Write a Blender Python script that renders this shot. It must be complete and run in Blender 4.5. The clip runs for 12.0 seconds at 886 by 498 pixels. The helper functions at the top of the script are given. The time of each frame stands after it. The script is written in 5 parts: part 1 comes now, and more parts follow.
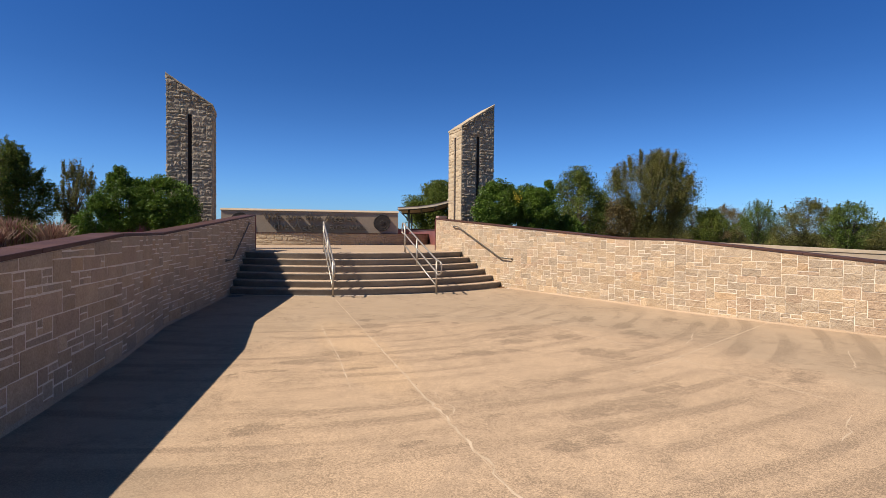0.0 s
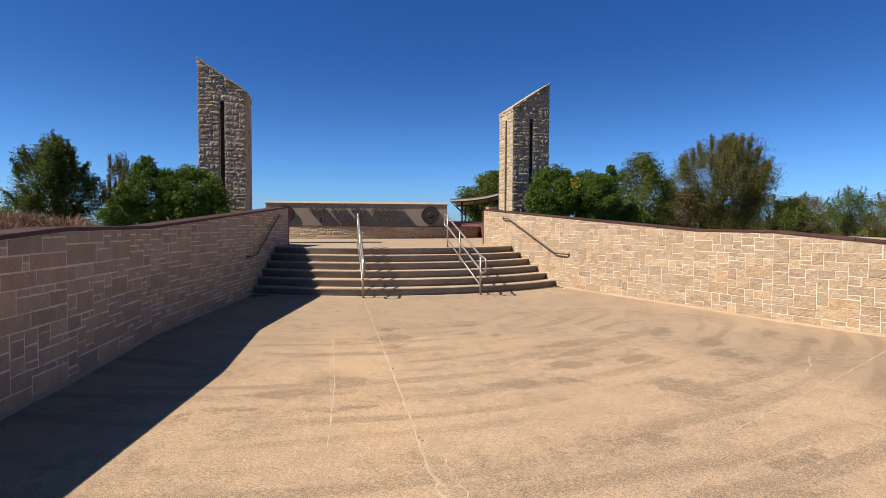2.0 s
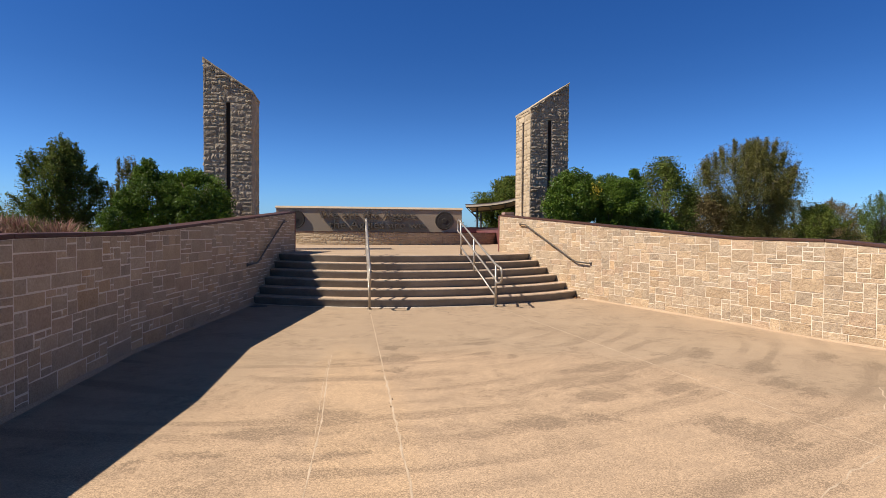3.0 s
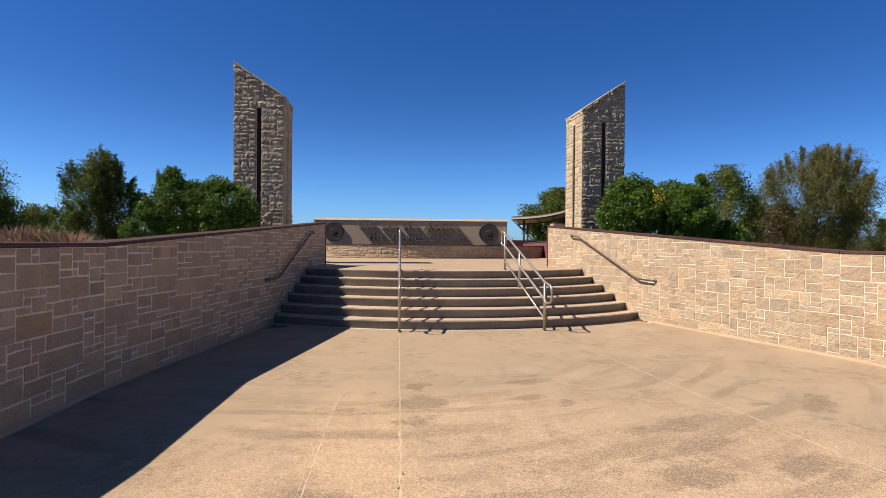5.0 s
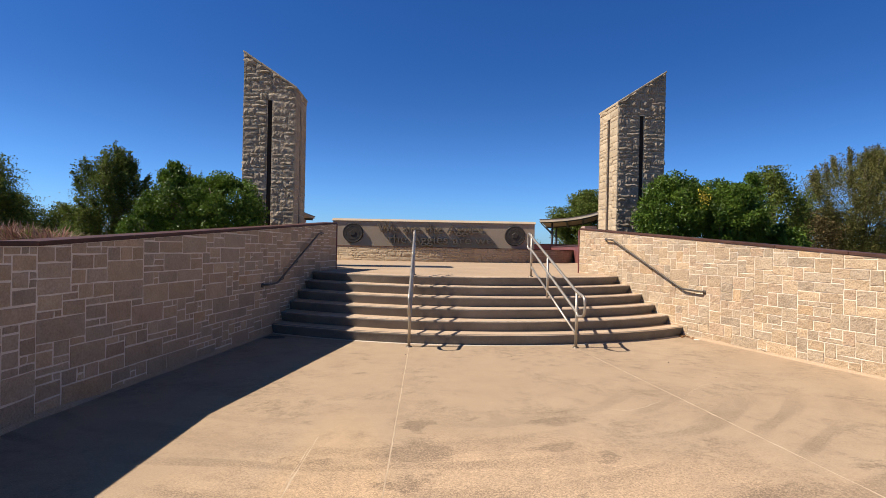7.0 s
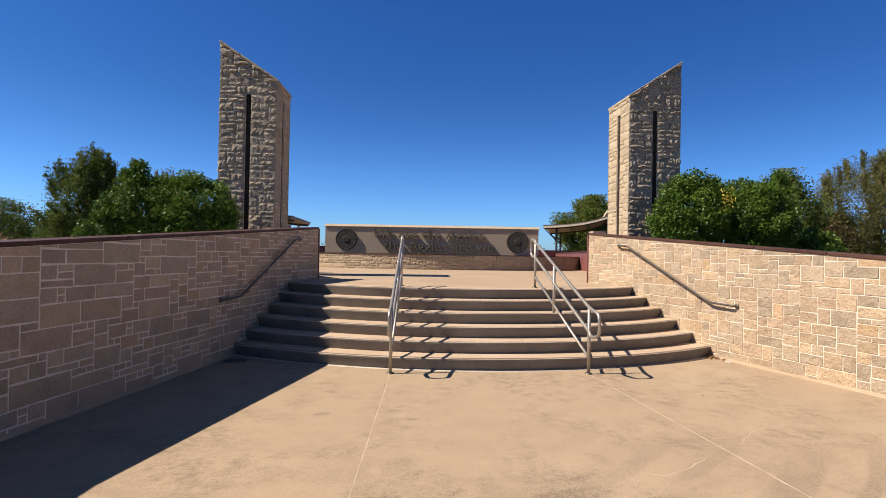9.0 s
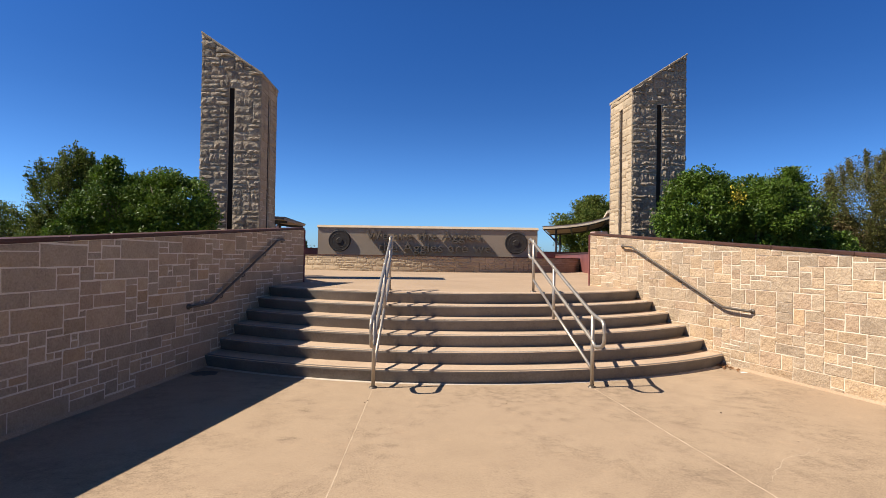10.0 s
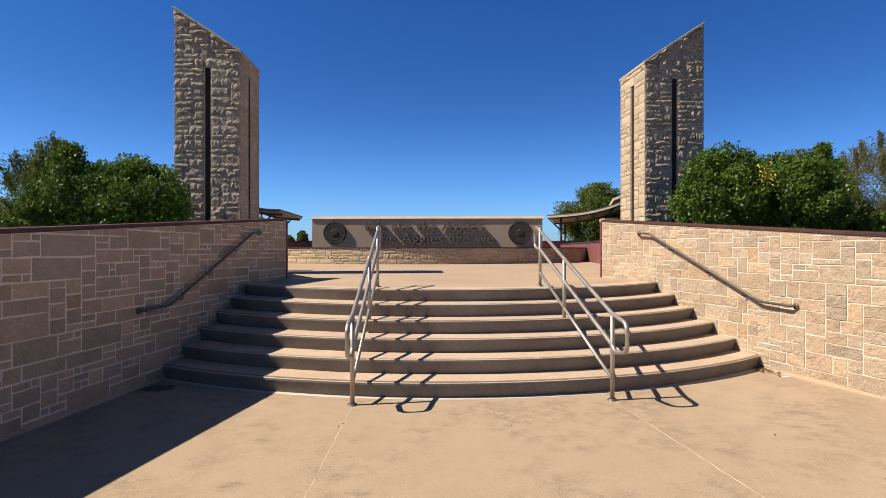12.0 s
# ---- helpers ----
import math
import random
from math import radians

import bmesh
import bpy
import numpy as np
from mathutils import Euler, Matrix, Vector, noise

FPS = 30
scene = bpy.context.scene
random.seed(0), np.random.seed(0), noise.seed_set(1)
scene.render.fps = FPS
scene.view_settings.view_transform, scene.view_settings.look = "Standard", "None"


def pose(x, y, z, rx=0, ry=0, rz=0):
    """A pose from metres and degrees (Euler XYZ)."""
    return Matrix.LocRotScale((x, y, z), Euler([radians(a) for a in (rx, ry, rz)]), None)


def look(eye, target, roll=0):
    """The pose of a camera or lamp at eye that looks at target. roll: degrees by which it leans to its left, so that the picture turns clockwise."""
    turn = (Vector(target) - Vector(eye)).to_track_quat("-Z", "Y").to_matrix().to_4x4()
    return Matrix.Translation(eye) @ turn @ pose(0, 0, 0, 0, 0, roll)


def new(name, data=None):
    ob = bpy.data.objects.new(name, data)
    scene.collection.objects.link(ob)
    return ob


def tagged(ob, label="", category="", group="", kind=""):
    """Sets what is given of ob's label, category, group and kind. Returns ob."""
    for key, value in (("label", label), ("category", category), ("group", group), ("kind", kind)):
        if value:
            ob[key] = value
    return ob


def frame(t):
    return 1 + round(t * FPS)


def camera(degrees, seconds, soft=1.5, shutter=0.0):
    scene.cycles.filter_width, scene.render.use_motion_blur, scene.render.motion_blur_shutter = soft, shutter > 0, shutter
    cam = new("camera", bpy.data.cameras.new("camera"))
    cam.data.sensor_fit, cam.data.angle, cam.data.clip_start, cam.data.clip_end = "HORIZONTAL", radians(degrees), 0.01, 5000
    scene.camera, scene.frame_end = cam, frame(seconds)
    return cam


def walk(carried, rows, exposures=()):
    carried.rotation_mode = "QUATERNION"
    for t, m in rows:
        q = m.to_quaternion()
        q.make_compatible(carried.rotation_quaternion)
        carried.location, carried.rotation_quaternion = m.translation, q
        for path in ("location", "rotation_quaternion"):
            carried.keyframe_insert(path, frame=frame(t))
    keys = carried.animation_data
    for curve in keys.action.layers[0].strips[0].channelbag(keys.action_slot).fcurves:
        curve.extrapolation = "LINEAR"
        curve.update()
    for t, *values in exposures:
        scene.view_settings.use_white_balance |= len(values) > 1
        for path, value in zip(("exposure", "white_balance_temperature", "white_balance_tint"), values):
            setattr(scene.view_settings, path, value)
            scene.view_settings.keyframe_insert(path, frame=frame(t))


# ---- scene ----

# ------------------------------------------------------------------ camera
cam = camera(76.75, 12.0, soft=0.7)
ROWS = [
    (0.0, -3.542, -14.375, 1.583, -19.66, -1.34, 0.52),
    (0.5, -3.309, -14.014, 1.585, -19.01, -1.55, 0.59),
    (1.0, -3.105, -13.608, 1.584, -17.93, -1.88, 0.41),
    (1.5, -2.877, -13.164, 1.595, -15.62, -2.17, 0.60),
    (2.0, -2.644, -12.740, 1.583, -13.79, -2.12, 0.24),
    (2.5, -2.520, -12.268, 1.598, -12.97, -1.79, 0.12),
    (3.0, -2.366, -11.896, 1.606, -12.18, -1.55, 0.43),
    (5.0, -1.944, -10.447, 1.588, -7.44, -0.21, 0.54),
    (5.5, -1.864, -10.159, 1.572, -6.64, -0.23, 0.72),
    (6.0, -1.793, -9.801, 1.577, -6.15, -0.09, 0.78),
    (6.5, -1.666, -9.492, 1.591, -4.91, 0.08, 0.98),
    (7.0, -1.606, -9.184, 1.600, -4.64, 0.03, 1.16),
    (9.0, -1.273, -7.779, 1.628, -4.28, 0.69, 1.05),
    (9.5, -1.196, -7.467, 1.627, -4.22, 0.84, 0.97),
    (10.0, -1.076, -7.068, 1.630, -4.32, 0.87, 0.89),
    (10.5, -1.025, -6.712, 1.628, -4.46, 0.82, 0.62),
    (11.0, -1.002, -6.421, 1.633, -4.35, 0.66, 0.38),
    (11.5, -0.919, -6.148, 1.624, -4.06, 0.40, 0.19),
    (12.0, -0.845, -5.956, 1.635, -3.92, -0.03, 0.00),
]
walk(cam, [(t, pose(x, y, z, 90 + pitch, 0, yaw) @ pose(0, 0, 0, 0, 0, roll)) for t, x, y, z, yaw, pitch, roll in ROWS],
     exposures=[(0.0, 0.55), (3.0, 0.58), (6.0, 0.66), (12.0, 0.72)])

# ------------------------------------------------------------------ sun and sky
SUN_AZ, SUN_EL = radians(264.0), radians(47.4)
world = bpy.data.worlds.new("World")
scene.world = world
world.use_nodes = True
wt = world.node_tree
sky = wt.nodes.new("ShaderNodeTexSky")
sky.sky_type = "NISHITA"
sky.sun_disc = False
sky.sun_elevation, sky.sun_rotation = SUN_EL, SUN_AZ
sky.altitude, sky.air_density, sky.dust_density, sky.ozone_density = 100.0, 1.0, 0.8, 3.0
bg = wt.nodes["Background"]
bg.inputs["Strength"].default_value = 0.06
deep = wt.nodes.new("ShaderNodeMix")        # a dry, deep blue autumn sky
deep.data_type, deep.blend_type = "RGBA", "MULTIPLY"
deep.inputs[0].default_value = 1.0
deep.inputs[7].default_value = (0.365, 0.655, 1.19, 1)
wt.links.new(sky.outputs["Color"], deep.inputs[6])
pale = wt.nodes.new("ShaderNodeMix")        # paler towards the horizon, all round
pale.data_type, pale.blend_type = "RGBA", "MULTIPLY"
pale.inputs[0].default_value = 1.0
coord = wt.nodes.new("ShaderNodeTexCoord")
apart = wt.nodes.new("ShaderNodeSeparateXYZ")
fade = wt.nodes.new("ShaderNodeValToRGB")
SKY_Z = [0.0, 0.08, 0.2, 0.45, 0.66, 1.0]
SKY_TONES = [(2.3, 2.1, 1.85), (1.5, 1.55, 1.5), (0.86, 1.02, 1.05), (0.53, 0.8, 0.89), (0.58, 0.66, 0.6), (0.62, 0.63, 0.52)]
slopes = [np.gradient([t[c] for t in SKY_TONES], SKY_Z) for c in range(3)]


def sky_tone(z):
    """A smooth curve through the tones over height."""
    k = max(i for i in range(len(SKY_Z) - 1) if SKY_Z[i] <= z)
    w = SKY_Z[k + 1] - SKY_Z[k]
    t = (z - SKY_Z[k]) / w
    return [max(0.0, (2 * t**3 - 3 * t**2 + 1) * SKY_TONES[k][c] + (t**3 - 2 * t**2 + t) * w * slopes[c][k]
                + (3 * t**2 - 2 * t**3) * SKY_TONES[k + 1][c] + (t**3 - t**2) * w * slopes[c][k + 1]) for c in range(3)] + [1]


stops = [0.0, 0.03, 0.06, 0.09, 0.12, 0.16, 0.2, 0.25, 0.3, 0.35, 0.4, 0.46, 0.55, 0.7, 1.0]
fade.color_ramp.elements[0].color = sky_tone(0.0)
fade.color_ramp.elements[1].color = sky_tone(1.0)
for at_z in stops[1:-1]:
    fade.color_ramp.elements.new(at_z).color = sky_tone(at_z)
wt.links.new(coord.outputs["Generated"], apart.inputs[0])
wt.links.new(apart.outputs["Z"], fade.inputs["Fac"])
wt.links.new(deep.outputs[2], pale.inputs[6])
wt.links.new(fade.outputs["Color"], pale.inputs[7])
wt.links.new(pale.outputs[2], bg.inputs["Color"])
sun_dir = Vector((math.sin(SUN_AZ) * math.cos(SUN_EL), math.cos(SUN_AZ) * math.cos(SUN_EL), math.sin(SUN_EL)))
sun = new("sun", bpy.data.lights.new("sun", "SUN"))
sun.data.energy, sun.data.angle, sun.data.color = 5.0, radians(0.53), (1.0, 0.915, 0.79)
sun.matrix_world = look(sun_dir * 60, (0, 0, 0))


# ------------------------------------------------------------------ materials
# slighter smudges nearer the steps: x, y, half width, half depth
SMUDGES = [(-2.46, -4.02, 0.16, 0.07), (-2.22, -5.0, 0.17, 0.09), (-2.04, -1.06, 0.11, 0.12), (-1.16, -2.17, 0.08, 0.1), (-0.95, -3.94, 0.1, 0.1),
           (0.07, -3.7, 0.3, 0.1), (-2.55, -3.3, 0.07, 0.14), (-2.04, -2.0, 0.14, 0.1)]
# larger scuffs on the pavement: x, y, half width, half depth, strength
SCUFFS = [(-2.49, -5.67, 0.32, 0.07, 0.8), (-2.29, -6.96, 0.27, 0.2, 1), (-2.79, -7.26, 0.56, 0.11, 0.9), (-3.26, -7.64, 0.26, 0.06, 0.7), (-2.32, -7.81, 0.33, 0.08, 0.6),
          (-3.65, -7.74, 0.13, 0.1, 0.5), (-1.4, -4.73, 0.33, 0.23, 1), (-1.52, -5.36, 0.16, 0.15, 1), (-1.38, -4.1, 0.12, 0.19, 0.7), (-0.15, -4.01, 0.38, 0.14, 0.6),
          (-0.29, -4.67, 0.25, 0.09, 0.7), (0.08, -4.91, 0.15, 0.08, 0.6), (1.12, -4.57, 0.13, 0.13, 0.5), (-0.56, -7.45, 0.29, 0.17, 1), (-0.02, -7.42, 0.3, 0.14, 0.7),
          (0.31, -6.81, 0.42, 0.14, 0.8), (0.67, -6.28, 0.63, 0.15, 0.7), (0.86, -5.71, 0.62, 0.18, 0.7), (1.29, -6.75, 0.31, 0.33, 0.5), (1.07, -7.88, 0.24, 0.35, 0.9)]
SWEEPS = [(1.22, -8.24, 0.23, 0.16, 0.6), (2.68, -5.18, 0.6, 0.16, 0.6), (2.89, -6.02, 0.6, 0.16, 0.6), (2.55, -6.72, 0.45, 0.16, 0.6), (2.57, -7.07, 0.34, 0.16, 0.68),
          (2.13, -5.21, 0.15, 0.15, 0.52), (4.2, -5.66, 0.54, 0.16, 0.45), (-0.18, -9.09, 0.37, 0.16, 0.75), (0.62, -9.66, 0.31, 0.16, 0.45), (0.84, -8.95, 0.12, 0.12, 0.38),
          (-3.44, -9.6, 0.23, 0.16, 0.68), (-2.84, -9.49, 0.04, 0.14, 0.6), (-2.33, -10.34, 0.19, 0.09, 0.52), (0.06, -10.1, 0.52, 0.16, 0.45), (-1.14, -10.71, 0.34, 0.16, 0.52),
          (2.6, -9.7, 0.6, 0.16, 0.52), (5.09, -8.04, 0.19, 0.16, 0.45), (4.3, -6.29, 0.6, 0.16, 0.45), (-0.52, -10.07, 0.38, 0.16, 0.45)]


def material(name, low, high, rough=0.85, coarse=1.2, fine=40.0, bump=0.3, bump_scale=60.0, vary=0.0, island=False, tint=None,
             metal=0.0, grain=0.25, stretch=(1, 1, 1), polar=None, spec=0.4, translucent=0.0, relief=0.01, palette=None, studs=0.0):
    """Two noises (stains and grain) between low and high; vary: how far single pieces differ, tint: the colour that some pieces lean to."""
    m = bpy.data.materials.new(name)
    m.use_nodes = True
    nt = m.node_tree
    N, L = nt.nodes, nt.links
    bsdf = N["Principled BSDF"]
    geo = N.new("ShaderNodeNewGeometry")
    scl = N.new("ShaderNodeVectorMath")
    scl.operation = "MULTIPLY"
    scl.inputs[1].default_value = stretch
    L.new(geo.outputs["Position"], scl.inputs[0])
    where = scl.outputs[0]

    def noise_tex(scale, detail, source, rough_=0.6):
        n = N.new("ShaderNodeTexNoise")
        n.inputs["Scale"].default_value, n.inputs["Detail"].default_value, n.inputs["Roughness"].default_value = scale, detail, rough_
        L.new(source, n.inputs["Vector"])
        return n.outputs["Fac"]

    def ramp(fac, a, b, ca=(0, 0, 0, 1), cb=(1, 1, 1, 1)):
        r = N.new("ShaderNodeValToRGB")
        r.color_ramp.elements[0].position, r.color_ramp.elements[1].position = a, b
        r.color_ramp.elements[0].color, r.color_ramp.elements[1].color = ca, cb
        L.new(fac, r.inputs["Fac"])
        return r.outputs["Color"]

    def mix(fac, a, b, mode="MIX"):
        x = N.new("ShaderNodeMix")
        x.data_type, x.blend_type = "RGBA", mode
        for value, sock in ((fac, x.inputs[0]), (a, x.inputs[6]), (b, x.inputs[7])):
            if isinstance(value, (int, float)):
                sock.default_value = value
            elif isinstance(value, tuple):
                sock.default_value = (*value[:3], 1)
            else:
                L.new(value, sock)
        return x.outputs[2]

    col = ramp(noise_tex(coarse, 5, where), 0.32, 0.68, (*low, 1), (*high, 1))
    g = noise_tex(fine, 4, geo.outputs["Position"], 0.7)
    col = mix(grain, col, ramp(g, 0.3, 0.75), "SOFT_LIGHT")
    if vary:
        if island:
            rnd = geo.outputs["Random Per Island"]
        else:
            info = N.new("ShaderNodeObjectInfo")
            rnd = info.outputs["Random"]
        if palette:
            tones = N.new("ShaderNodeValToRGB")
            tones.color_ramp.interpolation = "CONSTANT"
            while len(tones.color_ramp.elements) < len(palette):
                tones.color_ramp.elements.new(0.5)
            for k, (start, tone) in enumerate(palette):
                tones.color_ramp.elements[k].position, tones.color_ramp.elements[k].color = start, (*tone, 1)
            L.new(rnd, tones.inputs["Fac"])
            col = mix(1.0, col, tones.outputs["Color"], "MULTIPLY")
        if tint:
            col = mix(ramp(rnd, 0.35, 1.0, (0, 0, 0, 1), (0.75, 0.75, 0.75, 1)), col, tint)
        wn = N.new("ShaderNodeTexWhiteNoise")
        wn.noise_dimensions = "1D"
        L.new(rnd, wn.inputs["W"])
        hsv = N.new("ShaderNodeHueSaturation")
        mp = N.new("ShaderNodeMapRange")
        mp.inputs["To Min"].default_value, mp.inputs["To Max"].default_value = 1 - vary, 1 + vary
        L.new(wn.outputs["Value"], mp.inputs["Value"])
        L.new(mp.outputs[0], hsv.inputs["Value"])
        L.new(col, hsv.inputs["Color"])
        col = hsv.outputs["Color"]
    if polar:
        # sweeping scuff marks that run round the centre of the steps
        sub = N.new("ShaderNodeVectorMath")
        sub.operation = "SUBTRACT"
        sub.inputs[1].default_value = (polar[0], polar[1], 0)
        L.new(geo.outputs["Position"], sub.inputs[0])
        sep = N.new("ShaderNodeSeparateXYZ")
        L.new(sub.outputs[0], sep.inputs[0])
        at = N.new("ShaderNodeMath")
        at.operation = "ARCTAN2"
        L.new(sep.outputs["X"], at.inputs[0])
        neg = N.new("ShaderNodeMath")
        neg.operation = "MULTIPLY"
        neg.inputs[1].default_value = -1.0
        L.new(sep.outputs["Y"], neg.inputs[0])
        L.new(neg.outputs[0], at.inputs[1])
        ln = N.new("ShaderNodeVectorMath")
        ln.operation = "LENGTH"
        L.new(sub.outputs[0], ln.inputs[0])
        away = N.new("ShaderNodeMapRange")
        away.inputs["From Min"].default_value, away.inputs["From Max"].default_value = 3.4, 5.2
        away.inputs["To Min"].default_value, away.inputs["To Max"].default_value = 0.15, 1.0
        L.new(ln.outputs["Value"], away.inputs["Value"])
        comb = N.new("ShaderNodeCombineXYZ")
        L.new(at.outputs[0], comb.inputs["X"])
        L.new(ln.outputs["Value"], comb.inputs["Y"])

        def math_node(op, a, b):
            x = N.new("ShaderNodeMath")
            x.operation = op
            for value, sock in ((a, x.inputs[0]), (b, x.inputs[1])):
                if isinstance(value, (int, float)):
                    sock.default_value = value
                else:
                    L.new(value, sock)
            return x.outputs[0]

        def patch(source, cx, cy, rx, ry):
            mp_ = N.new("ShaderNodeMapping")
            mp_.inputs["Scale"].default_value = (1 / rx, 1 / ry, 0.0)
            mp_.inputs["Location"].default_value = (-cx / rx, -cy / ry, 0.0)
            L.new(source, mp_.inputs["Vector"])
            gr_ = N.new("ShaderNodeTexGradient")
            gr_.gradient_type = "SPHERICAL"
            L.new(mp_.outputs[0], gr_.inputs["Vector"])
            return gr_.outputs["Fac"]

        # ragged edges for every patch
        wob = N.new("ShaderNodeTexNoise")
        wob.inputs["Scale"].default_value, wob.inputs["Detail"].default_value, wob.inputs["Roughness"].default_value = 3.0, 5, 0.75
        L.new(geo.outputs["Position"], wob.inputs["Vector"])
        wv = N.new("ShaderNodeVectorMath")
        wv.operation = "MULTIPLY_ADD"
        wv.inputs[1].default_value, wv.inputs[2].default_value = (0.2, 0.5, 0), (-0.1, -0.25, 0)
        L.new(wob.outputs["Color"], wv.inputs[0])
        bent = N.new("ShaderNodeVectorMath")
        bent.operation = "ADD"
        L.new(comb.outputs[0], bent.inputs[0])
        L.new(wv.outputs[0], bent.inputs[1])
        total = None
        for mx, my, half, deep_, power in SCUFFS + SWEEPS + [(*q, 0.25) for q in SMUDGES]:
            rho = math.hypot(mx - polar[0], my - polar[1])
            one = patch(bent.outputs[0], math.atan2(mx - polar[0], polar[1] - my), rho, half * 1.5 / rho, deep_ * 1.85)
            one = math_node("MULTIPLY", one, power * 0.65 + 0.4)
            total = one if total is None else math_node("MAXIMUM", total, one)
        brush = N.new("ShaderNodeVectorMath")
        brush.operation = "MULTIPLY"
        brush.inputs[1].default_value = (4.5, 11.0, 1.0)
        L.new(comb.outputs[0], brush.inputs[0])
        brushed = noise_tex(1.0, 5, brush.outputs[0], 0.7)
        named = ramp(math_node("ADD", total, math_node("MULTIPLY", math_node("SUBTRACT", brushed, 0.5), 0.7)), 0.2, 0.56, (0, 0, 0, 1), (0.85, 0.85, 0.85, 1))
        # many slighter streaks round the same centre
        thin = N.new("ShaderNodeVectorMath")
        thin.operation = "MULTIPLY"
        thin.inputs[1].default_value = (1.6, 0.9, 1.0)
        L.new(comb.outputs[0], thin.inputs[0])
        sway = noise_tex(1.0, 2, thin.outputs[0], 0.5)
        phase = math_node("ADD", math_node("MULTIPLY", ln.outputs["Value"], 12.5), math_node("MULTIPLY", sway, 13.0))
        band = ramp(math_node("ADD", math_node("MULTIPLY", math_node("SINE", phase, 0.0), 0.36), math_node("MULTIPLY", brushed, 0.7)), 0.34, 0.6, (0, 0, 0, 1), (0.6, 0.6, 0.6, 1))
        broken = N.new("ShaderNodeVectorMath")
        broken.operation = "MULTIPLY"
        broken.inputs[1].default_value = (3.2, 1.3, 1.0)
        L.new(comb.outputs[0], broken.inputs[0])
        streak = mix(1.0, band, ramp(noise_tex(1.0, 2, broken.outputs[0], 0.5), 0.4, 0.55), "MULTIPLY")
        streak = mix(1.0, streak, away.outputs[0], "MULTIPLY")
        facing = math_node("DIVIDE", neg.outputs[0], ln.outputs["Value"])
        streak = mix(1.0, streak, ramp(facing, 0.45, 0.7), "MULTIPLY")
        blot = ramp(noise_tex(2.1, 5, geo.outputs["Position"], 0.65), 0.62, 0.7, (0, 0, 0, 1), (0.5, 0.5, 0.5, 1))
        smudge = mix(1.0, ramp(noise_tex(0.9, 6, geo.outputs["Position"], 0.7), 0.46, 0.62, (0, 0, 0, 1), (0.75, 0.75, 0.75, 1)), ramp(noise_tex(7.0, 4, geo.outputs["Position"], 0.75), 0.38, 0.6), "MULTIPLY")
        blot = mix(1.0, blot, smudge, "LIGHTEN")
        marks = mix(1.0, mix(1.0, named, streak, "LIGHTEN"), blot, "LIGHTEN")
        # exposed grit: a worn zone in the middle, smooth by the steps
        cell = N.new("ShaderNodeTexVoronoi")
        cell.inputs["Scale"].default_value = 115.0
        L.new(geo.outputs["Position"], cell.inputs["Vector"])
        pick = N.new("ShaderNodeSeparateColor")
        L.new(cell.outputs["Color"], pick.inputs[0])
        grit = math_node("ADD", math_node("MULTIPLY", pick.outputs[0], 0.5), math_node("MULTIPLY", noise_tex(45.0, 5, geo.outputs["Position"], 0.85), 0.5))
        sand = noise_tex(160.0, 2, geo.outputs["Position"], 0.9)
        worn = patch(geo.outputs["Position"], -0.6, -8.8, 4.6, 5.6)
        worn = math_node("ADD", worn, math_node("MULTIPLY", noise_tex(1.1, 5, geo.outputs["Position"], 0.7), 0.5))
        worn = ramp(worn, 0.42, 0.56)
        col = mix(math_node("MULTIPLY", worn, 0.6), col, polar[3])
        strip = ramp(math_node("ADD", patch(geo.outputs["Position"], -2.05, -6.5, 0.6, 3.4), math_node("MULTIPLY", math_node("SUBTRACT", brushed, 0.5), 0.35)), 0.12, 0.36, (0, 0, 0, 1), (0.3, 0.3, 0.3, 1))
        col = mix(strip, col, (0.5, 0.335, 0.19))
        col = mix(ramp(noise_tex(0.35, 4, geo.outputs["Position"]), 0.45, 0.7, (0, 0, 0, 1), (0.35, 0.35, 0.35, 1)), col, polar[4])
        col = mix(math_node("ADD", math_node("MULTIPLY", worn, 0.24), 0.06), col, ramp(grit, 0.25, 0.75), "OVERLAY")
        col = mix(math_node("ADD", math_node("MULTIPLY", worn, 0.17), 0.11), col, ramp(sand, 0.3, 0.7), "OVERLAY")
        col = mix(ramp(noise_tex(2.2, 7, geo.outputs["Position"], 0.7), 0.5, 0.66, (0, 0, 0, 1), (0.5, 0.5, 0.5, 1)), col, polar[4])
        col = mix(ramp(noise_tex(3.1, 7, geo.outputs["Position"], 0.75), 0.58, 0.7, (0, 0, 0, 1), (0.45, 0.45, 0.45, 1)), col, polar[3])
        keep = mix(1.0, marks, ramp(grit, 0.35, 0.65, (1, 1, 1, 1), (0.45, 0.45, 0.45, 1)), "MULTIPLY")
        col = mix(math_node("MULTIPLY", keep, 0.88), col, polar[2])
    if studs:
        dots = N.new("ShaderNodeTexVoronoi")
        dots.inputs["Scale"].default_value, dots.inputs["Randomness"].default_value = studs, 0.15
        L.new(geo.outputs["Position"], dots.inputs["Vector"])
        col = mix(ramp(dots.outputs["Distance"], 0.3, 0.45), col, (0.16, 0.13, 0.1))
    L.new(col, bsdf.inputs["Base Color"])
    bsdf.inputs["Roughness"].default_value, bsdf.inputs["Metallic"].default_value = rough, metal
    bsdf.inputs["Specular IOR Level"].default_value = spec
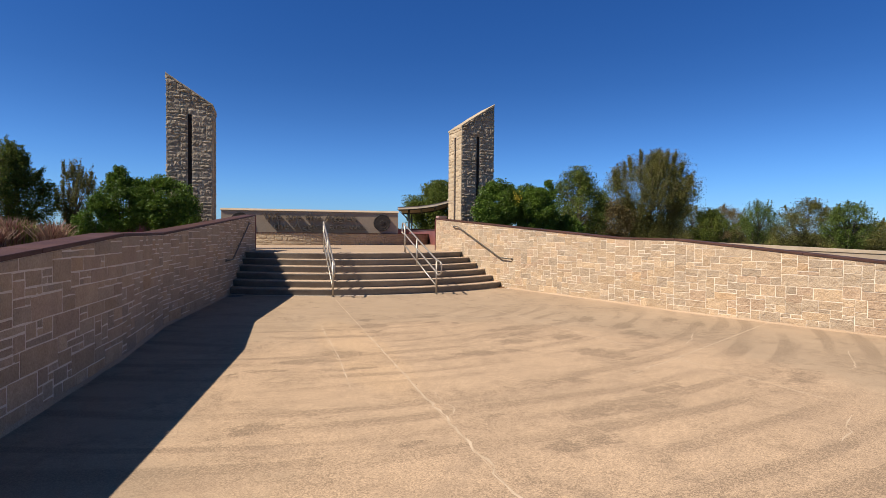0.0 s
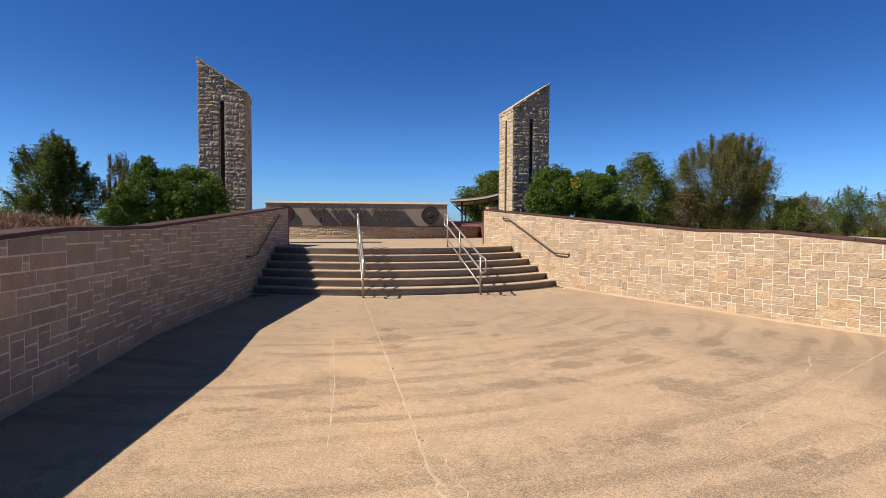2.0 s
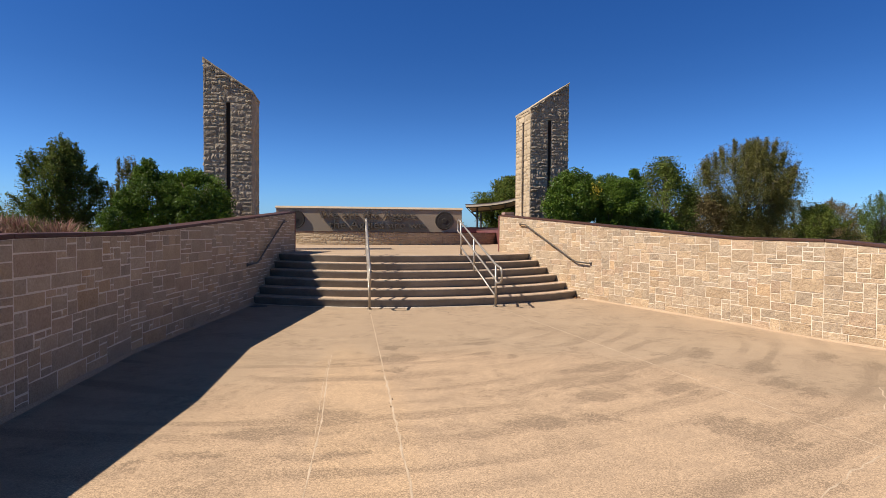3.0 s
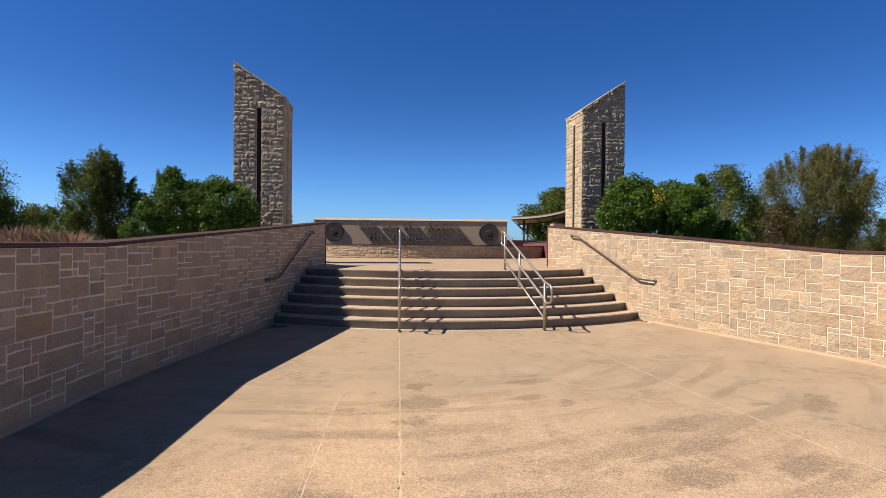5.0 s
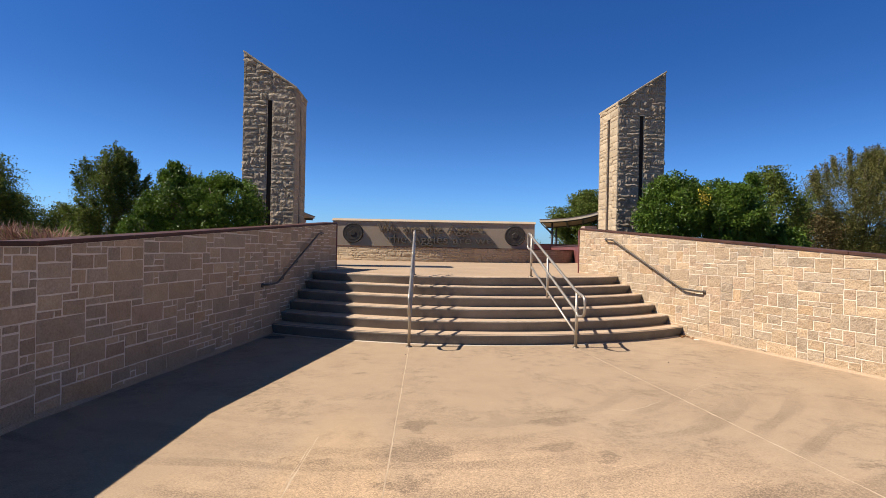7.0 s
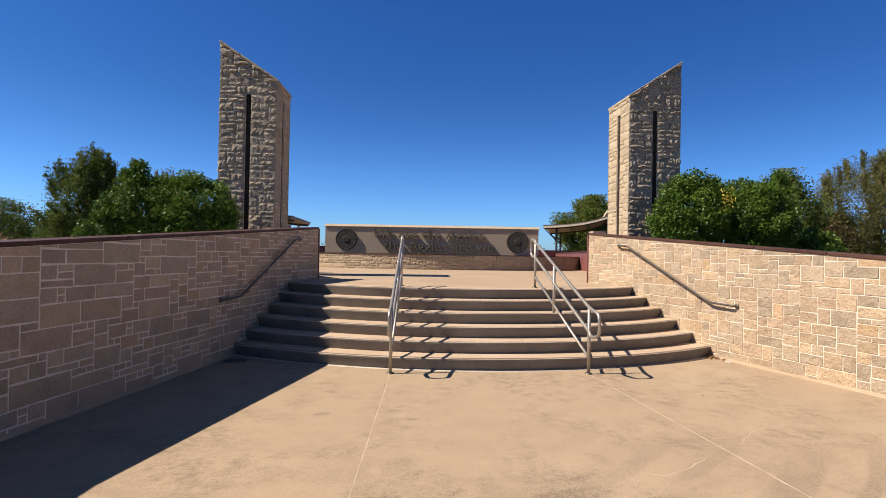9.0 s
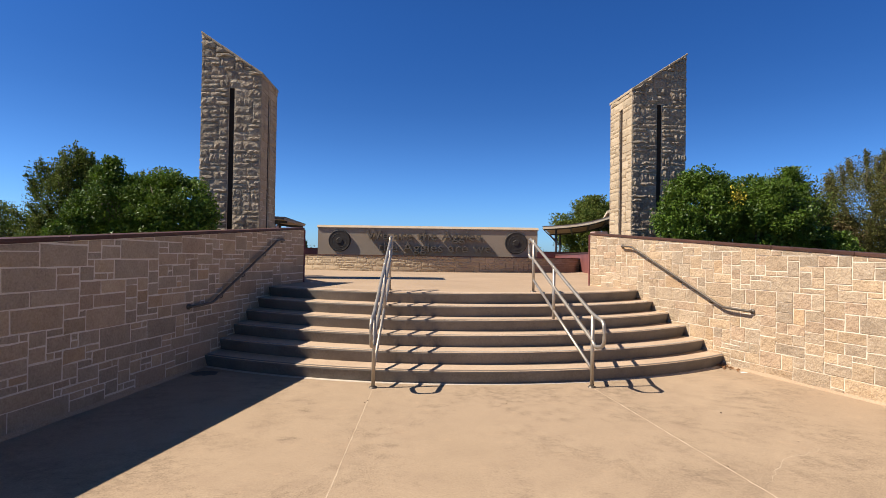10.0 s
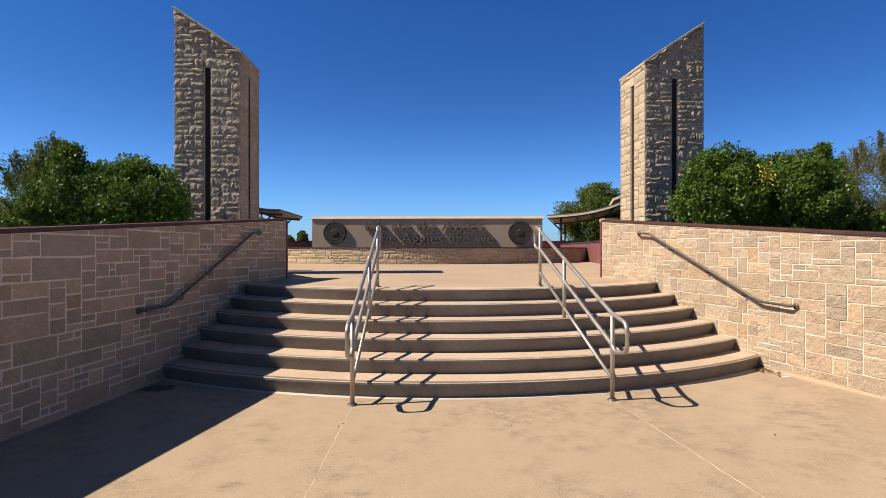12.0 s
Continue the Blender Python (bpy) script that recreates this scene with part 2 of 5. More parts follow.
    if bump:
        b = N.new("ShaderNodeBump")
        b.inputs["Strength"].default_value, b.inputs["Distance"].default_value = bump, relief
        L.new(noise_tex(bump_scale, 6, geo.outputs["Position"], 0.65), b.inputs["Height"])
        L.new(b.outputs[0], bsdf.inputs["Normal"])
    if translucent:
        tr = N.new("ShaderNodeBsdfTranslucent")
        L.new(col, tr.inputs["Color"])
        ms = N.new("ShaderNodeMixShader")
        ms.inputs[0].default_value = translucent
        L.new(bsdf.outputs[0], ms.inputs[1])
        L.new(tr.outputs[0], ms.inputs[2])
        L.new(ms.outputs[0], N["Material Output"].inputs["Surface"])
    return m


CONCRETE = material("tan_concrete", (0.35, 0.255, 0.169), (0.394, 0.29, 0.195), 0.9, 0.5, 70, 0.25, 140, grain=0.25, polar=(-1.8, 0.0, (0.145, 0.104, 0.072), (0.47, 0.323, 0.205), (0.3, 0.215, 0.146)), relief=0.003, spec=0.1)
LANDING = material("landing_concrete", (0.345, 0.242, 0.154), (0.41, 0.292, 0.19), 0.9, 0.6, 60, 0.4, 90, grain=0.4, relief=0.004)
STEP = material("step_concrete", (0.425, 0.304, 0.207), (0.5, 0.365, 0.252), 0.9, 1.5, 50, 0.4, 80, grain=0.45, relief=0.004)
NOSING = material("nosing_strip", (0.46, 0.41, 0.35), (0.6, 0.54, 0.46), 0.8, 5, 200, 0.6, 260, grain=0.5, relief=0.003, studs=48.0)
FILLER = material("joint_sealant", (0.38, 0.275, 0.178), (0.49, 0.36, 0.242), 0.9, 3, 60, 0.2, 80)
STONE_TONES = [(0.0, (1.0, 1.0, 1.0)), (0.22, (1.04, 1.0, 0.96)), (0.38, (0.93, 0.94, 0.96)), (0.52, (1.07, 1.02, 0.95)), (0.66, (0.99, 0.93, 0.91)),
               (0.8, (0.91, 0.92, 0.94)), (0.9, (1.13, 1.09, 1.03)), (0.965, (1.08, 0.97, 0.84))]
STONE, STONE_JOINED = [material(nm, (0.362, 0.27, 0.18), (0.438, 0.332, 0.222), 0.92, 4.5, 45, 0.75, 9, vary=0.13, palette=STONE_TONES, island=isl, grain=0.35, relief=0.065)
                       for nm, isl in (("wall_limestone", False), ("wall_limestone_joined", True))]
MORTAR = material("pale_mortar", (0.62, 0.52, 0.4), (0.71, 0.61, 0.485), 0.95, 3, 80, 0.4, 120, relief=0.004)
ROCK = material("tower_limestone", (0.25, 0.2, 0.144), (0.36, 0.293, 0.215), 0.93, 3.0, 24, 0.9, 12, vary=0.14, tint=(0.33, 0.26, 0.19), grain=0.5, relief=0.05)
SAWN = material("sawn_limestone", (0.37, 0.285, 0.185), (0.45, 0.35, 0.235), 0.92, 2.0, 40, 0.4, 40, vary=0.1, grain=0.4, relief=0.01)
COPING = material("red_granite", (0.055, 0.025, 0.018), (0.095, 0.045, 0.032), 0.6, 2.5, 160, 0.25, 200, vary=0.1, grain=0.6, relief=0.002, spec=0.2)
MAROON = material("maroon_granite", (0.16, 0.052, 0.046), (0.225, 0.08, 0.068), 0.6, 1.5, 120, 0.2, 160, grain=0.5, relief=0.002)
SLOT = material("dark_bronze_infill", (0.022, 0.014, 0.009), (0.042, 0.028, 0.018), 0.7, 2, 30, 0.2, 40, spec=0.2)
PANEL = material("sign_cast_stone", (0.325, 0.25, 0.178), (0.39, 0.305, 0.222), 0.88, 0.8, 60, 0.2, 80, grain=0.35, relief=0.003)
CAST_CAP = material("cast_stone_cap", (0.37, 0.285, 0.195), (0.45, 0.35, 0.25), 0.88, 2, 60, 0.2, 80)
LETTER = material("pale_bronze_letters", (0.115, 0.09, 0.068), (0.16, 0.125, 0.095), 0.6, 6, 60, 0.2, 40, metal=0.2)
RISER = material("dark_riser", (0.145, 0.13, 0.112), (0.205, 0.185, 0.162), 0.92, 2.0, 40, 0.15, 70, grain=0.25, relief=0.004)
RAIL_DARK = material("dull_dark_steel", (0.1, 0.083, 0.065), (0.165, 0.138, 0.11), 0.5, 8, 120, 0.1, 150, metal=0.6)
PINK = material("pink_granite", (0.3, 0.2, 0.17), (0.38, 0.26, 0.22), 0.7, 2, 120, 0.2, 160)
BRONZE = material("aged_bronze", (0.036, 0.03, 0.025), (0.065, 0.054, 0.045), 0.7, 6, 60, 0.4, 30, metal=0.3)
STEEL = material("brushed_steel", (0.36, 0.315, 0.26), (0.46, 0.41, 0.345), 0.48, 8, 200, 0.1, 150, metal=0.75)
DARK_STEEL = material("dark_steel", (0.05, 0.045, 0.04), (0.08, 0.07, 0.06), 0.5, 3, 80, 0.1, 100, metal=0.3)
ROOF_UNDER = material("canopy_boards", (0.56, 0.45, 0.31), (0.66, 0.54, 0.39), 0.8, 1.0, 30, 0.2, 40)
SOFFIT = material("stained_soffit_boards", (0.4, 0.28, 0.19), (0.5, 0.36, 0.25), 0.8, 1.0, 30, 0.2, 40)
ROOF_TOP = material("canopy_metal", (0.1, 0.07, 0.055), (0.15, 0.11, 0.09), 0.5, 1.0, 30, 0.1, 40, metal=0.3)
SOIL = material("dry_grass_soil", (0.085, 0.065, 0.035), (0.17, 0.135, 0.07), 0.97, 0.15, 14, 0.7, 30, grain=0.6, relief=0.05)
BARK = material("bark", (0.07, 0.055, 0.042), (0.14, 0.11, 0.085), 0.95, 6, 50, 0.8, 30, relief=0.02)
LEAF_BUSH = material("glossy_leaf", (0.038, 0.08, 0.009), (0.1, 0.168, 0.019), 0.45, 1.6, 40, 0, vary=0.35, island=True, tint=(0.11, 0.15, 0.02), translucent=0.25, spec=0.22)
LEAF_OAK = material("oak_leaf", (0.055, 0.095, 0.016), (0.13, 0.165, 0.03), 0.55, 0.7, 40, 0, vary=0.4, island=True, tint=(0.15, 0.15, 0.032), translucent=0.3, spec=0.15)
LEAF_OLIVE = material("olive_leaf", (0.085, 0.1, 0.026), (0.16, 0.16, 0.044), 0.6, 0.4, 40, 0, vary=0.35, island=True, tint=(0.2, 0.155, 0.055), translucent=0.36, spec=0.15)
LEAF_BROWN = material("autumn_leaf", (0.17, 0.125, 0.055), (0.25, 0.18, 0.08), 0.65, 0.4, 40, 0, vary=0.35, island=True, tint=(0.1, 0.09, 0.035), translucent=0.36, spec=0.15)
LEAF_GREEN = material("green_leaf", (0.068, 0.108, 0.02), (0.12, 0.16, 0.032), 0.55, 0.4, 40, 0, vary=0.35, island=True, tint=(0.14, 0.19, 0.045), translucent=0.36, spec=0.15)
LEAF_YELLOW = material("yellow_leaf", (0.42, 0.33, 0.025), (0.58, 0.47, 0.05), 0.5, 3, 40, 0, vary=0.3, island=True, translucent=0.2)
GRASS_RED = material("purple_fountain_grass", (0.14, 0.06, 0.05), (0.28, 0.16, 0.12), 0.7, 2, 40, 0, vary=0.4, island=True, tint=(0.34, 0.25, 0.17), translucent=0.25)
GRASS_GREEN = material("bed_grass", (0.1, 0.12, 0.03), (0.2, 0.19, 0.06), 0.7, 2, 40, 0, vary=0.4, island=True, tint=(0.26, 0.21, 0.09), translucent=0.25)
LITTER = material("dry_leaf", (0.16, 0.075, 0.03), (0.26, 0.13, 0.055), 0.8, 8, 60, 0, vary=0.3, island=True)
PAPER = material("white_paper", (0.7, 0.68, 0.64), (0.8, 0.78, 0.74), 0.8, 8, 60, 0.1, 60)
FOOT_JOINT = material("foot_sealant", (0.46, 0.38, 0.3), (0.55, 0.47, 0.38), 0.9, 4, 60, 0.3, 60, relief=0.003)
STAIN = material("oily_stain", (0.07, 0.05, 0.036), (0.12, 0.086, 0.06), 0.7, 6, 60, 0.3, 90, relief=0.003)
CHAFF = material("dark_chaff", (0.07, 0.045, 0.03), (0.15, 0.1, 0.065), 0.9, 8, 60, 0, vary=0.3, island=True)
CRACK = material("crack_patch", (0.4, 0.295, 0.195), (0.56, 0.43, 0.305), 0.92, 4, 60, 0.3, 60, relief=0.003)


# ------------------------------------------------------------------ mesh helpers
def link(name, me, parent=None, m=None, label="", category="", kind="", group=""):
    ob = new(name, me)
    if parent:
        ob.parent = parent
    if m is not None:
        ob.matrix_basis = m
    return tagged(ob, label, category, group, kind)


def raw(name, verts, faces, mat, smooth=False):
    me = bpy.data.meshes.new(name)
    me.from_pydata([tuple(v) for v in verts], [], faces)
    me.materials.append(mat)
    if smooth:
        me.polygons.foreach_set("use_smooth", [True] * len(me.polygons))
    me.update()
    return me


def from_bm(name, bm, mat, smooth=False):
    bmesh.ops.recalc_face_normals(bm, faces=bm.faces[:])
    me = bpy.data.meshes.new(name)
    bm.to_mesh(me)
    bm.free()
    me.materials.append(mat)
    if smooth:
        me.polygons.foreach_set("use_smooth", [True] * len(me.polygons))
    return me


def part(name, bm, mat, parent, label="", smooth=False):
    return link(name, from_bm(name, bm, mat, smooth), parent, label=label)


def prism(outline, z0, z1, bevel=0.0):
    """A bmesh block over a plan outline; z1 may be a function of x and y."""
    bm = bmesh.new()
    top = z1 if callable(z1) else (lambda x, y: z1)
    low = [bm.verts.new((x, y, z0)) for x, y in outline]
    high = [bm.verts.new((x, y, top(x, y))) for x, y in outline]
    n = len(outline)
    bm.faces.new(low[::-1])
    cap = bm.faces.new(high)
    for i in range(n):
        bm.faces.new((low[i], low[(i + 1) % n], high[(i + 1) % n], high[i]))
    if bevel:
        bmesh.ops.bevel(bm, geom=list(cap.edges), offset=bevel, segments=2, affect="EDGES")
    return bm


def box(x0, y0, z0, x1, y1, z1, bevel=0.0):
    bm = prism([(x0, y0), (x1, y0), (x1, y1), (x0, y1)], z0, z1)
    if bevel:
        bmesh.ops.bevel(bm, geom=bm.edges[:], offset=bevel, segments=2, affect="EDGES")
    return bm


def tube_data(path, radius, sides=10, closed=False, cap=True):
    """Vertices and faces of a pipe along a path of points; radius may be a list."""
    pts = [Vector(p) for p in path]
    n = len(pts)
    verts, faces = [], []
    up = Vector((0.013, 0.021, 1.0)).normalized()
    for i, p in enumerate(pts):
        a, b = pts[max(i - 1, 0)], pts[min(i + 1, n - 1)]
        if closed:
            a, b = pts[i - 1], pts[(i + 1) % n]
        d = (b - a).normalized()
        u = d.cross(up)
        if u.length < 0.05:
            u = d.cross(Vector((1, 0, 0)))
        u.normalize()
        w = u.cross(d)
        r = radius[i] if isinstance(radius, (list, tuple)) else radius
        for k in range(sides):
            t = 2 * math.pi * k / sides
            verts.append(p + u * (r * math.cos(t)) + w * (r * math.sin(t)))
    for i in range(n if closed else n - 1):
        j = (i + 1) % n
        for k in range(sides):
            l = (k + 1) % sides
            faces.append((i * sides + k, i * sides + l, j * sides + l, j * sides + k))
    if cap and not closed:
        faces.append(tuple(range(sides))[::-1])
        faces.append(tuple((n - 1) * sides + k for k in range(sides)))
    return verts, faces


def tube(name, path, radius, mat, parent, label="", sides=10, closed=False):
    v, f = tube_data(path, radius, sides, closed)
    return link(name, raw(name, v, f, mat, True), parent, label=label)


def rounded(path, r, steps=5):
    """A path whose inner corners are rounded with radius r."""
    pts = [Vector(p) for p in path]
    out = [pts[0]]
    for a, b, c in zip(pts, pts[1:], pts[2:]):
        d0, d1 = (a - b), (c - b)
        k = min(r, d0.length * 0.49, d1.length * 0.49)
        p0, p1 = b + d0.normalized() * k, b + d1.normalized() * k
        for i in range(steps + 1):
            t = i / steps
            out.append(p0 * (1 - t) ** 2 + b * (2 * t * (1 - t)) + p1 * t ** 2)
    out.append(pts[-1])
    return out


def lerp_list(xs, ys, x):
    return float(np.interp(x, xs, ys))


# ------------------------------------------------------------------ plan
STEP_C = (0.0, 7.05)          # centre of the curved steps
R_FOOT, TREAD, RISE, STEPS = 6.95, 0.388, 0.175, 6
LAND_Z = RISE * STEPS
WALL_W = [(-3.17, 5.2, 2.23), (-4.82, -3.9, 1.60), (-4.98, -6.4, 1.58), (-5.36, -9.6, 1.37), (-6.08, -15.0, 1.08), (-7.4, -26.0, 0.8)]
WALL_E = [(3.17, 5.2, 2.23), (4.96, -3.0, 1.59), (5.22, -4.7, 1.57), (6.27, -8.3, 1.23), (7.8, -13.0, 1.0), (12.0, -26.0, 0.7)]
WALL_T, CAP_H = 0.32, 0.045
COURT_Y, COURT_X = [5.3, 9.2, 14.2, 31.0], [3.5, 5.25, 6.5, 9.6]


def wall_x(side, y):
    pts = WALL_W if side < 0 else WALL_E
    return lerp_list([p[1] for p in pts[::-1]], [p[0] for p in pts[::-1]], y)


def wall_top(side, y):
    pts = WALL_W if side < 0 else WALL_E
    return lerp_list([p[1] for p in pts[::-1]], [p[2] for p in pts[::-1]], y)


def court_x(y):
    """Inner line of the maroon walls beside the upper court."""
    return lerp_list(COURT_Y, COURT_X, y)


# ------------------------------------------------------------------ ground
def build_ground():
    ys = [-1500, -400, -120, -60, -40, -30, -26, -22, -18, -15, -12, -9.6, -8, -6.4, -4.7, -3.2, -1, 1.2, 2.6, 3.6, 4.6, 5.6, 7, 9, 12, 16, 20, 25, 31, 36, 45, 60, 90, 150, 400, 1500]
    offs = [0.05, 0.6, 1.5, 3, 5, 8, 12, 18, 26, 40, 70, 140, 400, 1500]
    verts, faces = [], []
    width = 2 * (len(offs) + 1)
    for y in ys:
        row = []
        for side in (-1, 1):
            if y > 5.3:
                xb, top = side * (court_x(min(y, 31)) + 0.15), 1.62
                if y > 31:
                    top = max(0.1, 1.62 - (y - 31) * 0.03)
            else:
                xb, top = wall_x(side, max(y, -26)) + side * 0.2, wall_top(side, max(y, -26))
                if y < -26:
                    top = 0.25
            inner = 0.98 if 3.0 < y <= 60 else -0.03
            if y > 60:
                inner = 0.0
            pts = [(xb - side * 0.05, y, inner)]
            for o in offs:
                z = min(max(0.0, top - 0.42), 1.12) * max(0.0, 1 - o / 34.0)
                if 1 < o < 30:
                    z += 0.04 * math.sin(o * 1.7 + y * 0.6)
                pts.append((xb + side * o, y, max(z, -0.02)))
            row += pts[::-1] if side < 0 else pts
        verts += row
    for j in range(len(ys) - 1):
        for i in range(width - 1):
            a = j * width + i
            faces.append((a, a + 1, a + 1 + width, a + width))
    link("ground", raw("ground", verts, faces, SOIL), label="dry grassy soil reaching to the horizon", category="ground", kind="structure")


build_ground()


# ------------------------------------------------------------------ pavement in front of the steps
def joint_x(side, y):
    return side * (1.387 - 0.051 * y)


def build_pavement():
    base = prism([(wall_x(-1, y) - 0.1, y) for y in (1.9, -3.9, -6.4, -9.6, -15, -26)] + [(wall_x(1, y) + 0.1, y) for y in (-26, -13, -8.3, -4.7, -3, 1.9)], -0.05, -0.0006)
    pave = link("pavement", from_bm("pavement", base, FILLER), label="tan concrete pavement with radial joints and scuff marks", category="pavement", kind="structure")
    g = 0.0045

    def slab(outline):
        bm = prism(outline, -0.045, 0.0, 0.0015)
        part("slab", bm, CONCRETE, pave)

    def cross(x, up):
        return -9.42 + 0.5 * x + up

    ys = [1.9, -3.9, -6.4, -9.6, -15, -26]
    # west, middle, and the two eastern slabs
    slab([(wall_x(-1, y) - 0.08, y) for y in ys] + [(joint_x(-1, y) - g, y) for y in ys[::-1]])
    slab([(joint_x(-1, y) + g, y) for y in (1.9, -26)] + [(joint_x(1, y) - g, y) for y in (-26, 1.9)])
    xa, xb = joint_x(1, -8.5) + g, 5.75
    slab([(joint_x(1, 1.9) + g, 1.9), (joint_x(1, cross(xa, g)) + g, cross(xa, g)), (xb, cross(xb, g)), (wall_x(1, -4.7) + 0.08, -4.7), (wall_x(1, -3) + 0.08, -3.0), (wall_x(1, 1.9) + 0.08, 1.9)])
    slab([(joint_x(1, cross(xa, -g)) + g, cross(xa, -g)), (joint_x(1, -26) + g, -26), (wall_x(1, -26) + 0.08, -26), (wall_x(1, -13) + 0.08, -13), (wall_x(1, -8.3) + 0.08, -8.3), (xb + 0.02, cross(xb, -g))])

    def crack(points, w, seed, wag=0.012):
        rng = random.Random(seed)
        line = []
        for (x0, y0), (x1, y1) in zip(points, points[1:]):
            n = max(2, int(math.hypot(x1 - x0, y1 - y0) / 0.09))
            for i in range(n):
                t = i / n
                line.append((x0 + (x1 - x0) * t + rng.uniform(-wag, wag), y0 + (y1 - y0) * t + rng.uniform(-wag, wag)))
        line.append(points[-1])
        verts, faces = [], []
        for i, (x, y) in enumerate(line):
            a, b = line[max(0, i - 1)], line[min(len(line) - 1, i + 1)]
            d = Vector((b[0] - a[0], b[1] - a[1], 0)).normalized()
            k = w * rng.choice((0.5, 0.7, 0.9, 1.0, 1.4)) * rng.uniform(0.7, 1.2) * (0.3 if i in (0, len(line) - 1) else 1)
            verts += [(x - d.y * k, y + d.x * k, 0.0004), (x, y, 0.0012), (x + d.y * k, y - d.x * k, 0.0004)]
            if i:
                c = 3 * i
                faces += [(c - 3, c, c + 1, c - 2), (c - 2, c + 1, c + 2, c - 1)]
        link("crack", raw("crack", verts, faces, CRACK), pave)

    crack([(0.55, -9.1), (1.2, -8.78), (1.84, -8.52)], 0.005, 1)
    crack([(-2.24, -4.4), (-2.30, -5.3), (-2.37, -7.05), (-2.5, -8.7)], 0.006, 2, 0.003)
    crack([(-2.27, -4.6), (-2.34, -5.5), (-2.42, -7.4)], 0.003, 22, 0.004)
    crack([(joint_x(-1, y) + 0.004, y) for y in (-5.6, -6.5, -7.4, -8.3)], 0.0085, 9, 0.012)
    crack([(joint_x(-1, y) + 0.006, y) for y in (-8.3, -9.0, -9.6, -10.2, -11.0, -11.8, -13.0)], 0.01, 19, 0.03)
    crack([(joint_x(-1, y) + 0.004, y) for y in (-0.6, -3.0, -5.6)], 0.0032, 10, 0.004)
    crack([(joint_x(1, y) - 0.002, y) for y in (-0.8, -3.0, -5.6, -8.0, -10.5)], 0.0065, 11, 0.005)
    crack([(x, cross(x, 0.0)) for x in (xa, 2.8, 4.0, 5.3)], 0.005, 12, 0.006)
    crack([(2.01, -7.85), (2.68, -7.77), (2.65, -7.91), (2.45, -8.23), (2.45, -8.37)], 0.005, 3)
    crack([(2.72, -7.73), (3.1, -7.45), (3.48, -7.06)], 0.005, 4)
    crack([(-1.9, -8.6), (-1.74, -8.95), (-1.72, -9.55), (-1.86, -9.92)], 0.0035, 5, 0.03)
    crack([(4.61, -8.82), (3.93, -9.36), (3.63, -9.59), (3.37, -9.67)], 0.006, 6)
    crack([(1.63, -10.9), (1.27, -11.1), (1.17, -11.21), (0.87, -11.34)], 0.005, 16)
    crack([(0.61, -3.6), (0.76, -3.68), (0.97, -3.57), (1.26, -3.34)], 0.006, 7, 0.02)
    crack([(-4.19, -9.50), (-3.92, -9.58)], 0.006, 27)
    crack([(1.64, -3.12), (2.09, -2.66), (2.62, -2.4)], 0.003, 17, 0.02)


build_pavement()


# ------------------------------------------------------------------ steps and upper court
def arc_points(radius, side_gap, n=48):
    """Points along a step's front from the west wall to the east wall."""
    def end(side):
        t = 0.2
        while t < 1.4:
            x, y = side * radius * math.sin(t), STEP_C[1] - radius * math.cos(t)
            if side * x > side * wall_x(side, y) + side_gap:
                break
            t += 0.002
        return side * t
    a, b = end(-1), end(1)
    return [(STEP_C[0] + radius * math.sin(a + (b - a) * i / n), STEP_C[1] - radius * math.cos(a + (b - a) * i / n)) for i in range(n + 1)]


def sweep_profile(radius, profile, n=48):
    """Extrudes a profile of (inward, z) along a step's arc."""
    rings = [arc_points(radius - d, 0.1, n) for d, _ in profile]
    verts, faces = [], []
    k = len(profile)
    for i in range(n + 1):
        for (d, z), ring in zip(profile, rings):
            verts.append((ring[i][0], ring[i][1], z))
    for i in range(n):
        for j in range(k):
            a, b = i * k + j, i * k + (j + 1) % k
            faces.append((a, b, b + k, a + k))
    faces.append(tuple(range(k)))
    faces.append(tuple(n * k + j for j in range(k))[::-1])
    return verts, faces


